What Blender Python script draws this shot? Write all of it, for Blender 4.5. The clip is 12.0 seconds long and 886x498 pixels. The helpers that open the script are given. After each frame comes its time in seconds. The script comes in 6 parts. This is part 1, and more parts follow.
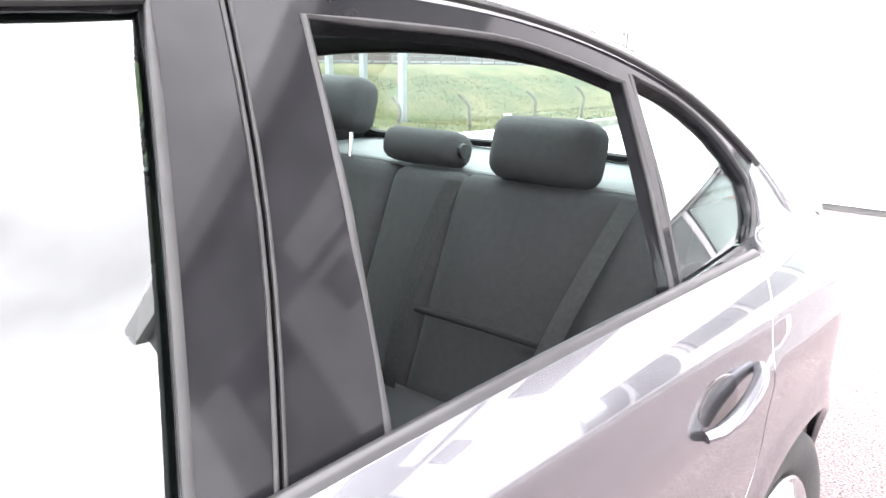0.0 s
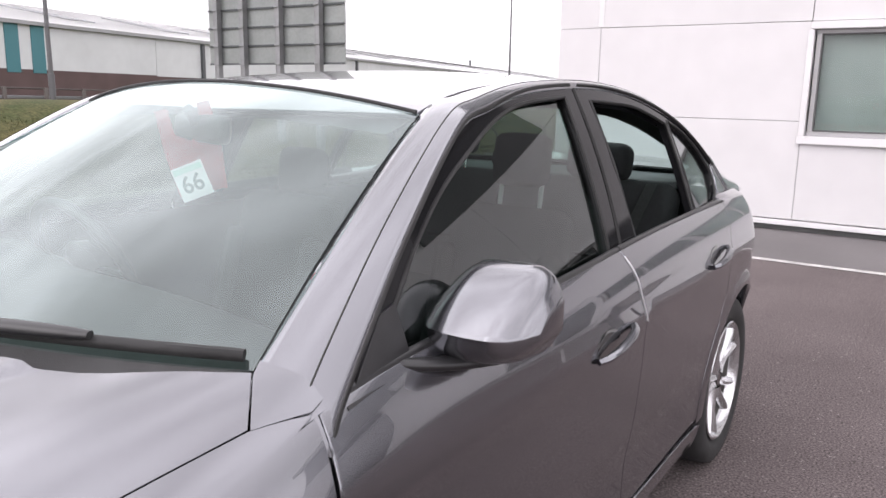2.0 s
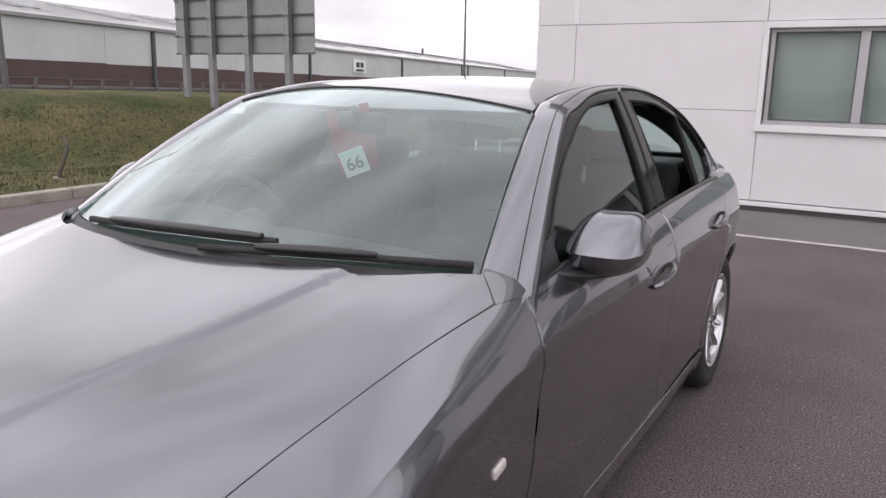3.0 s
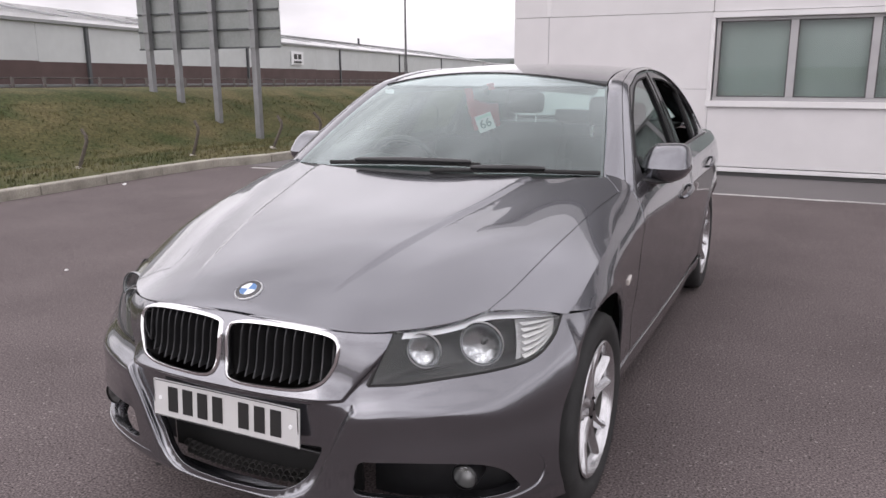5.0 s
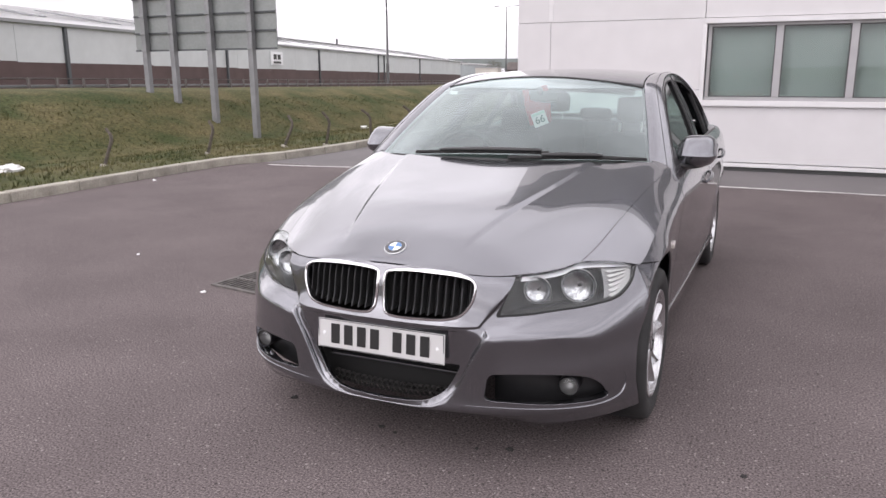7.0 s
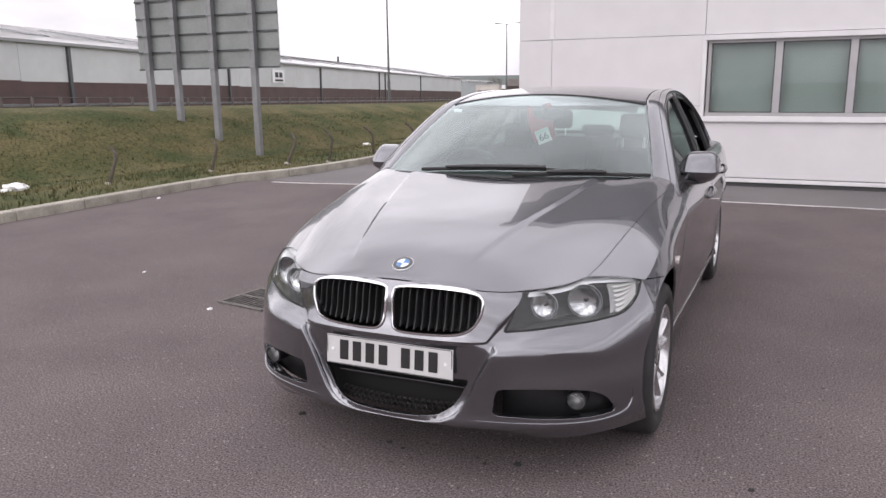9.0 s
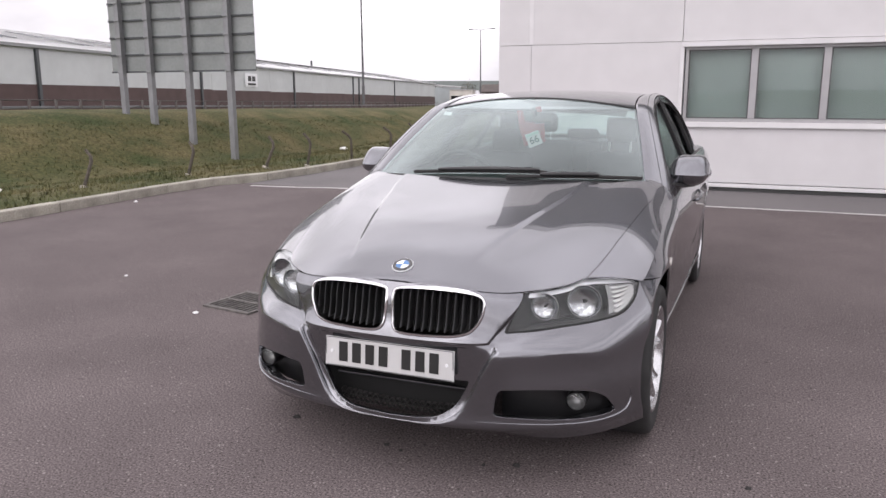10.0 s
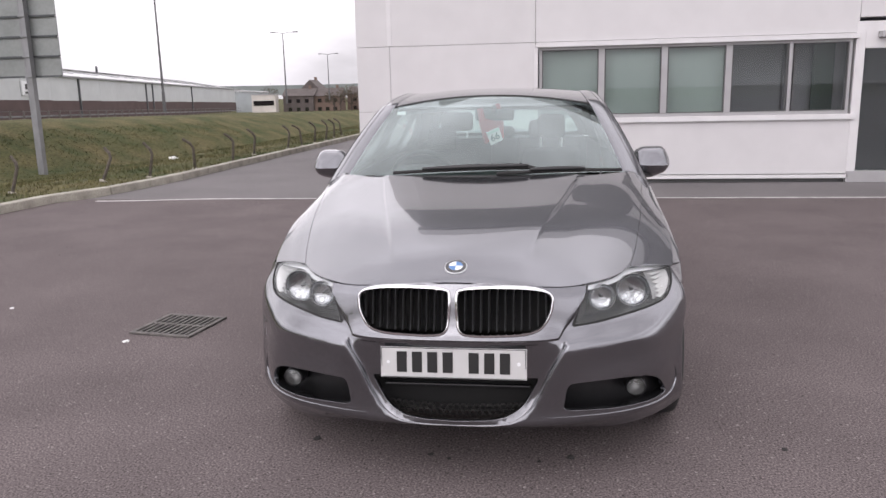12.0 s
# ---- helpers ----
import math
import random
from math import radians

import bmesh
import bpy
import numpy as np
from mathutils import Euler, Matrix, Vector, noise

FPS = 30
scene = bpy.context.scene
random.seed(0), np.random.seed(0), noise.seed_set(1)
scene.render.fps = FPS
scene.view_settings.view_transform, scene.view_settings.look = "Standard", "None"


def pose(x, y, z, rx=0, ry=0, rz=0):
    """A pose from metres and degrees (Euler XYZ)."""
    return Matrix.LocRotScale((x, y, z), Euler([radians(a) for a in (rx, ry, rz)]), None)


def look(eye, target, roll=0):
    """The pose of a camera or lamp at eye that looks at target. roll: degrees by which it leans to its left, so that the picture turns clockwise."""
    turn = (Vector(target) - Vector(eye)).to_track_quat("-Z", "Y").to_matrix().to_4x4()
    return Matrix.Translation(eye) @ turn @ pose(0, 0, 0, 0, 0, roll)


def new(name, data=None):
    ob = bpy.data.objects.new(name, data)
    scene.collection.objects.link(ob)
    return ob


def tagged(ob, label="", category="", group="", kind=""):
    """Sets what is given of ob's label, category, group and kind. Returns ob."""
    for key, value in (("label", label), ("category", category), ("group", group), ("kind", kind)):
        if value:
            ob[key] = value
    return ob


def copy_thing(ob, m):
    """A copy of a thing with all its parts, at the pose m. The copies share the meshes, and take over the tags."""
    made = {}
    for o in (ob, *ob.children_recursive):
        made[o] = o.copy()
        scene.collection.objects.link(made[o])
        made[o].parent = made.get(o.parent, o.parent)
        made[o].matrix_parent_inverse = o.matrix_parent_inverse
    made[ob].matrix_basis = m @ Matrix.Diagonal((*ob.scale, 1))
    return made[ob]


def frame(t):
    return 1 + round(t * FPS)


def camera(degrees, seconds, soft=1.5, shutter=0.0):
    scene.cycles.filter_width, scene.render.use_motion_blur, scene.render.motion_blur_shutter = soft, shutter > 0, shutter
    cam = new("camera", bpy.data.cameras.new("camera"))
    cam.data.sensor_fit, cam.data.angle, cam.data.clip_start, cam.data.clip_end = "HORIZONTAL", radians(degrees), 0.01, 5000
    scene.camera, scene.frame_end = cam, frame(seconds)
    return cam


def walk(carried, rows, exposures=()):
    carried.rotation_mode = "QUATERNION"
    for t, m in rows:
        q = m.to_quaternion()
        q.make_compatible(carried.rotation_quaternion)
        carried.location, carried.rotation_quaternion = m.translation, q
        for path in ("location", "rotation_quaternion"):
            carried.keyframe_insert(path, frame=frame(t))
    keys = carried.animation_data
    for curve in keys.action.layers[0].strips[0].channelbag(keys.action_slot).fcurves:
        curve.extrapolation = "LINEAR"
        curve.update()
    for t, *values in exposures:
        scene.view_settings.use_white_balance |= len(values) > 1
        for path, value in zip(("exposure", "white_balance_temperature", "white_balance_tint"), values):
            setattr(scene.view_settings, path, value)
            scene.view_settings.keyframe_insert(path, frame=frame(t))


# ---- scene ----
cam = camera(59.9, 12.0)
PATH = [
    (0, (1.213, 2.217, 1.311), (-0.099, 3.638, 0.803), 0.18),
    (0.5, (1.303, 1.87, 1.321), (0.113, 3.421, 0.9), 2.33),
    (1, (1.389, 1.51, 1.341), (0.212, 3.071, 0.92), 2.3),
    (1.5, (1.461, 1.058, 1.377), (0.352, 2.671, 0.963), 1.59),
    (2, (1.469, 0.716, 1.364), (0.368, 2.335, 0.956), 0.86),
    (2.5, (1.468, 0.289, 1.387), (0.407, 1.936, 0.982), 1.02),
    (2.7, (1.465, 0.147, 1.403), (0.433, 1.805, 0.973), 0.85),
    (4.3, (1.516, -1.067, 1.416), (0.622, 0.671, 0.996), 0.7),
    (4.5, (1.515, -1.192, 1.41), (0.631, 0.552, 0.987), 0.3),
    (5, (1.437, -1.51, 1.403), (0.577, 0.236, 0.942), -0.4),
    (5.5, (1.408, -1.78, 1.403), (0.569, -0.024, 0.943), -0.6),
    (6, (1.404, -1.998, 1.418), (0.541, -0.261, 0.929), -0.8),
    (6.5, (1.341, -2.196, 1.424), (0.518, -0.433, 0.958), -0.6),
    (7, (1.311, -2.301, 1.432), (0.502, -0.531, 0.971), -0.4),
    (9, (1.304, -2.338, 1.44), (0.488, -0.561, 1.02), -0.7),
    (9.5, (1.281, -2.357, 1.439), (0.483, -0.57, 1.028), -0.6),
    (10, (1.216, -2.381, 1.428), (0.462, -0.574, 1.02), -0.3),
    (10.5, (1.053, -2.402, 1.415), (0.374, -0.564, 1.017), -0.8),
    (11, (0.819, -2.467, 1.438), (0.227, -0.598, 1.042), 1.1),
    (11.5, (0.568, -2.549, 1.442), (0.122, -0.641, 1.04), -0.8),
    (12, (0.352, -2.549, 1.414), (0.065, -0.612, 1.008), -1.3),
]
EXPOSURES = [(0, 3.6, 6500, 15), (0.5, 2.6, 6500, 15), (1.0, 1.85, 6500, 16), (1.5, 1.35, 6500, 17), (2.0, 1.08, 6500, 18), (2.5, 0.74, 6500, 18), (4.5, 0.32, 6500, 18), (5.0, 0.48, 6500, 18), (5.5, 0.6, 6500, 18), (6.0, 0.74, 6500, 18), (7.0, 0.74, 6500, 18), (9.0, 0.62, 6500, 18), (12, 0.6, 6500, 18)]
walk(cam, [(t, look(eye, target, roll)) for t, eye, target, roll in PATH], EXPOSURES)

# ---- light ----
world = bpy.data.worlds.new("overcast_sky")
scene.world = world
world.use_nodes = True
wn, wl = world.node_tree.nodes, world.node_tree.links
wn.clear()
sky = wn.new("ShaderNodeTexSky")
sky.sky_type = "NISHITA"
sky.sun_disc = False
sky.sun_elevation = radians(42)
sky.sun_rotation = radians(200)
sky.dust_density = 4.0
sky.air_density = 1.4
pale = wn.new("ShaderNodeHueSaturation")
pale.inputs["Saturation"].default_value = 0.10
wl.new(sky.outputs[0], pale.inputs["Color"])
coord = wn.new("ShaderNodeTexCoord")
squash = wn.new("ShaderNodeMapping")
squash.inputs["Scale"].default_value = (1.0, 1.0, 2.6)
wl.new(coord.outputs["Generated"], squash.inputs[0])
cloud = wn.new("ShaderNodeTexNoise")
cloud.inputs["Scale"].default_value = 2.2
cloud.inputs["Detail"].default_value = 6
wl.new(squash.outputs[0], cloud.inputs["Vector"])
cover = wn.new("ShaderNodeMapRange")
cover.inputs["From Min"].default_value, cover.inputs["From Max"].default_value = 0.32, 0.68
cover.inputs["To Min"].default_value, cover.inputs["To Max"].default_value = 0.54, 1.33
wl.new(cloud.outputs["Fac"], cover.inputs["Value"])
veil = wn.new("ShaderNodeMix")
veil.data_type = "RGBA"
veil.blend_type = "MULTIPLY"
veil.inputs["Factor"].default_value = 1.0
wl.new(cover.outputs[0], veil.inputs["B"])
back = wn.new("ShaderNodeBackground")
back.inputs["Strength"].default_value = 0.15
haze = wn.new("ShaderNodeMix")
haze.data_type = "RGBA"
haze.inputs["Factor"].default_value = 0.62
haze.inputs["B"].default_value = (7.4, 7.4, 7.6, 1)
wl.new(pale.outputs[0], haze.inputs["A"])
wl.new(haze.outputs["Result"], veil.inputs["A"])
wl.new(veil.outputs["Result"], back.inputs["Color"])
wout = wn.new("ShaderNodeOutputWorld")
wl.new(back.outputs[0], wout.inputs["Surface"])

sun = new("sun", bpy.data.lights.new("sun", "SUN"))
sun.data.energy, sun.data.angle, sun.data.color = 0.6, radians(170), (1.0, 0.98, 0.96)
sun.matrix_world = look((0, 0, 30), (0.3, -1.0, 0))


# ---- materials ----
def sock(nt, v, s):
    nt.links.new(v, s)


def material(name, color, rough=0.5, metal=0.0, coat=0.0, coat_rough=0.03, spread=0.0, scale=8.0, bump=0.0, bump_scale=60.0, rough_spread=0.0, tint=None, detail=6.0, spec=0.5, per_object=0.0, fine=0.0, fine_scale=150.0):
    """A principled material: colour varied by a broad and a fine noise, with fine relief."""
    m = bpy.data.materials.new(name)
    m.use_nodes = True
    nt = m.node_tree
    p = nt.nodes["Principled BSDF"]
    c = (*color, 1.0)
    p.inputs["Base Color"].default_value = c
    p.inputs["Roughness"].default_value = rough
    p.inputs["Metallic"].default_value = metal
    p.inputs["Coat Weight"].default_value = coat
    p.inputs["Coat Roughness"].default_value = coat_rough
    p.inputs["Specular IOR Level"].default_value = spec
    tc = nt.nodes.new("ShaderNodeTexCoord")
    out = None
    if spread or tint or fine:
        n1 = nt.nodes.new("ShaderNodeTexNoise")
        n1.inputs["Scale"].default_value, n1.inputs["Detail"].default_value = scale, detail
        sock(nt, tc.outputs["Object"], n1.inputs["Vector"])
        mr = nt.nodes.new("ShaderNodeMapRange")
        mr.inputs["From Min"].default_value, mr.inputs["From Max"].default_value = 0.3, 0.7
        sock(nt, n1.outputs["Fac"], mr.inputs["Value"])
        mix = nt.nodes.new("ShaderNodeMix")
        mix.data_type = "RGBA"
        a = tuple(v * (1 - spread) for v in color)
        b = tint if tint else tuple(min(1.0, v * (1 + spread)) for v in color)
        mix.inputs["A"].default_value, mix.inputs["B"].default_value = (*a, 1), (*b, 1)
        sock(nt, mr.outputs[0], mix.inputs["Factor"])
        out = mix.outputs["Result"]
        if fine:
            n3 = nt.nodes.new("ShaderNodeTexNoise")
            n3.inputs["Scale"].default_value, n3.inputs["Detail"].default_value = fine_scale, 2
            sock(nt, tc.outputs["Object"], n3.inputs["Vector"])
            m3 = nt.nodes.new("ShaderNodeMapRange")
            m3.inputs["From Min"].default_value, m3.inputs["From Max"].default_value = 0.3, 0.7
            m3.inputs["To Min"].default_value, m3.inputs["To Max"].default_value = 1 - fine, 1 + fine
            sock(nt, n3.outputs["Fac"], m3.inputs["Value"])
            mx = nt.nodes.new("ShaderNodeMix")
            mx.data_type, mx.blend_type = "RGBA", "MULTIPLY"
            mx.inputs["Factor"].default_value = 1.0
            sock(nt, out, mx.inputs["A"])
            sock(nt, m3.outputs[0], mx.inputs["B"])
            out = mx.outputs["Result"]
        if rough_spread:
            rr = nt.nodes.new("ShaderNodeMapRange")
            rr.inputs["To Min"].default_value, rr.inputs["To Max"].default_value = rough - rough_spread, rough + rough_spread
            sock(nt, n1.outputs["Fac"], rr.inputs["Value"])
            sock(nt, rr.outputs[0], p.inputs["Roughness"])
    if per_object:
        oi = nt.nodes.new("ShaderNodeObjectInfo")
        pr = nt.nodes.new("ShaderNodeMapRange")
        pr.inputs["To Min"].default_value, pr.inputs["To Max"].default_value = 1 - per_object, 1 + per_object
        sock(nt, oi.outputs["Random"], pr.inputs["Value"])
        mx = nt.nodes.new("ShaderNodeMix")
        mx.data_type, mx.blend_type = "RGBA", "MULTIPLY"
        mx.inputs["Factor"].default_value = 1.0
        mx.inputs["A"].default_value = c
        if out:
            sock(nt, out, mx.inputs["A"])
        sock(nt, pr.outputs[0], mx.inputs["B"])
        out = mx.outputs["Result"]
    if out:
        sock(nt, out, p.inputs["Base Color"])
    if bump:
        n2 = nt.nodes.new("ShaderNodeTexNoise")
        n2.inputs["Scale"].default_value, n2.inputs["Detail"].default_value = bump_scale, 3
        sock(nt, tc.outputs["Object"], n2.inputs["Vector"])
        bp = nt.nodes.new("ShaderNodeBump")
        bp.inputs["Strength"].default_value, bp.inputs["Distance"].default_value = min(1.0, bump), 0.004 * max(1.0, bump)
        sock(nt, n2.outputs["Fac"], bp.inputs["Height"])
        sock(nt, bp.outputs[0], p.inputs["Normal"])
    return m


def glass(name, tint, gloss=0.0, power=4.0, shine=(0.94, 0.97, 0.97)):
    """Thin tinted glass: clear straight through, mirror-like towards grazing."""
    m = bpy.data.materials.new(name)
    m.use_nodes = True
    nt = m.node_tree
    nt.nodes.clear()
    o = nt.nodes.new("ShaderNodeOutputMaterial")
    t = nt.nodes.new("ShaderNodeBsdfTransparent")
    t.inputs["Color"].default_value = (*tint, 1)
    g = nt.nodes.new("ShaderNodeBsdfGlossy")
    g.inputs["Roughness"].default_value = 0.01
    g.inputs["Color"].default_value = (*shine, 1)
    f = nt.nodes.new("ShaderNodeLayerWeight")
    f.inputs["Blend"].default_value = 0.5
    pw = nt.nodes.new("ShaderNodeMath")
    pw.operation = "POWER"
    pw.inputs[1].default_value = power
    sock(nt, f.outputs["Facing"], pw.inputs[0])
    mul = nt.nodes.new("ShaderNodeMath")
    mul.operation = "MULTIPLY_ADD"
    mul.use_clamp = True
    mul.inputs[1].default_value, mul.inputs[2].default_value = 0.9 - gloss, gloss
    sock(nt, pw.outputs[0], mul.inputs[0])
    x = nt.nodes.new("ShaderNodeMixShader")
    sock(nt, mul.outputs[0], x.inputs[0])
    sock(nt, t.outputs[0], x.inputs[1])
    sock(nt, g.outputs[0], x.inputs[2])
    sock(nt, x.outputs[0], o.inputs["Surface"])
    return m


PAINT = material("grey_metallic_paint", (0.164, 0.166, 0.182), 0.25, 0.95, 1.0, 0.015, spread=0.05, scale=900, fine=0.06, fine_scale=2500)
PAINT.node_tree.nodes["Principled BSDF"].inputs["Coat IOR"].default_value = 1.75
BLACK_TRIM = material("black_satin_trim", (0.018, 0.018, 0.019), 0.32, spread=0.2, scale=20)
FRAME_BLACK = material("gloss_black_window_frame", (0.009, 0.009, 0.010), 0.06, spec=0.17, spread=0.2, scale=20)
BLACK_GLOSS = material("black_gloss_trim", (0.012, 0.012, 0.013), 0.06, coat=1.0)
RUBBER = material("black_rubber", (0.016, 0.016, 0.016), 0.7, spread=0.3, scale=30, bump=0.2)
PLASTIC = material("dark_grey_plastic", (0.03, 0.03, 0.031), 0.55, spread=0.2, scale=25, bump=0.15, bump_scale=400)
INNER = material("dark_underbody", (0.01, 0.01, 0.01), 0.9)
CHROME = material("chrome", (0.86, 0.86, 0.87), 0.08, 1.0)
SILVER = material("satin_silver_trim", (0.66, 0.67, 0.68), 0.35, 0.55)
ALLOY = material("silver_alloy", (0.56, 0.56, 0.57), 0.24, 0.9, 0.6, spread=0.08, scale=12)
TYRE = material("tyre_rubber", (0.022, 0.022, 0.022), 0.75, spread=0.25, scale=12, bump=0.3, bump_scale=120)
SCREEN = glass("windscreen_glass", (0.60, 0.71, 0.68), 0.125, 2.8, (0.86, 0.96, 0.95))
SIDE_GLASS = glass("green_side_glass", (0.50, 0.61, 0.58), 0.16, 3.2)
REAR_GLASS = glass("rear_screen_glass", (0.64, 0.80, 0.76), 0.10, 4.0)
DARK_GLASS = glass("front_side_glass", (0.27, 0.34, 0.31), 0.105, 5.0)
LAMP_GLASS = glass("clear_lamp_cover", (0.97, 0.98, 0.98), 0.04)
CLOTH = material("charcoal_seat_cloth", (0.033, 0.032, 0.034), 0.9, spread=0.10, scale=60, bump=0.5, bump_scale=500)
GREY_TRIM = material("grey_cabin_trim", (0.105, 0.108, 0.112), 0.7, spread=0.1, scale=10)
LINING = material("charcoal_roof_lining", (0.035, 0.035, 0.036), 0.9, spread=0.06, scale=10)
BELT = material("grey_belt_webbing", (0.062, 0.062, 0.062), 0.65, spread=0.15, scale=120)


# ---- mesh tools ----
def cubic(pts):
    """Natural cubic spline through (t, value) rows."""
    x, y = (np.array(v, float) for v in zip(*pts))
    n = len(x)
    h = np.diff(x)
    a, r = np.zeros((n, n)), np.zeros(n)
    a[0, 0] = a[-1, -1] = 1
    for i in range(1, n - 1):
        a[i, i - 1:i + 2] = h[i - 1], 2 * (h[i - 1] + h[i]), h[i]
        r[i] = 6 * ((y[i + 1] - y[i]) / h[i] - (y[i] - y[i - 1]) / h[i - 1])
    m = np.linalg.solve(a, r)

    def f(t):
        t = min(max(t, x[0]), x[-1])
        i = min(max(int(np.searchsorted(x, t)) - 1, 0), n - 2)
        p, q = x[i + 1] - t, t - x[i]
        return float((m[i] * p ** 3 + m[i + 1] * q ** 3) / (6 * h[i]) + (y[i] / h[i] - m[i] * h[i] / 6) * p + (y[i + 1] / h[i] - m[i + 1] * h[i] / 6) * q)
    return f


def gentle(pts):
    """Monotone interpolation through (t, value) rows: no overshoot."""
    x, y = (np.array(v, float) for v in zip(*pts))
    h, d = np.diff(x), np.diff(y) / np.diff(x)
    m = np.zeros(len(x))
    m[0], m[-1] = d[0], d[-1]
    for i in range(1, len(x) - 1):
        if d[i - 1] * d[i] > 0:
            w1, w2 = 2 * h[i] + h[i - 1], h[i] + 2 * h[i - 1]
            m[i] = (w1 + w2) / (w1 / d[i - 1] + w2 / d[i])

    def f(t):
        t = min(max(t, x[0]), x[-1])
        i = min(max(int(np.searchsorted(x, t)) - 1, 0), len(x) - 2)
        s = (t - x[i]) / h[i]
        return float(y[i] * (1 + 2 * s) * (1 - s) ** 2 + h[i] * m[i] * s * (1 - s) ** 2 + y[i + 1] * s * s * (3 - 2 * s) + h[i] * m[i + 1] * s * s * (s - 1))
    return f


def step(t):
    t = min(max(t, 0.0), 1.0)
    return t * t * (3 - 2 * t)


def curve(points, n=12, closed=False):
    """Catmull-Rom points through the given ones, any dimension."""
    p = [np.array(q, float) for q in points]
    k = len(p)
    out = []
    for i in range(k if closed else k - 1):
        a, b = p[i], p[(i + 1) % k]
        z = p[(i - 1) % k] if closed or i else 2 * a - b
        c = p[(i + 2) % k] if closed or i < k - 2 else 2 * b - a
        for j in range(n):
            t = j / n
            out.append(tuple(0.5 * (2 * a + (b - z) * t + (2 * z - 5 * a + 4 * b - c) * t * t + (3 * a - z - 3 * b + c) * t ** 3)))
    if not closed:
        out.append(tuple(p[-1]))
    return out


def resample(line, h, closed=True):
    """A polyline with its corners kept and its long sides cut to about h."""
    out, n = [], len(line)
    for i in range(n if closed else n - 1):
        a, b = np.array(line[i], float), np.array(line[(i + 1) % n], float)
        k = max(1, int(round(np.linalg.norm(b - a) / h)))
        out += [tuple(a + (b - a) * j / k) for j in range(k)]
    if not closed:
        out.append(tuple(line[-1]))
    return out


def thin(line, h):
    """Drops points that lie nearer than h to the one before."""
    out = [line[0]]
    for q in line[1:]:
        if math.dist(q, out[-1]) >= h:
            out.append(q)
    if len(out) > 3 and math.dist(out[0], out[-1]) < h * 0.6:
        out.pop()
    return out


def inside(px, py, poly):
    r = np.zeros(px.shape, bool)
    n = len(poly)
    for i in range(n):
        (x1, y1), (x2, y2) = poly[i], poly[(i + 1) % n]
        if y1 != y2:
            r ^= ((y1 > py) != (y2 > py)) & (px < (x2 - x1) * (py - y1) / (y2 - y1) + x1)
    return r


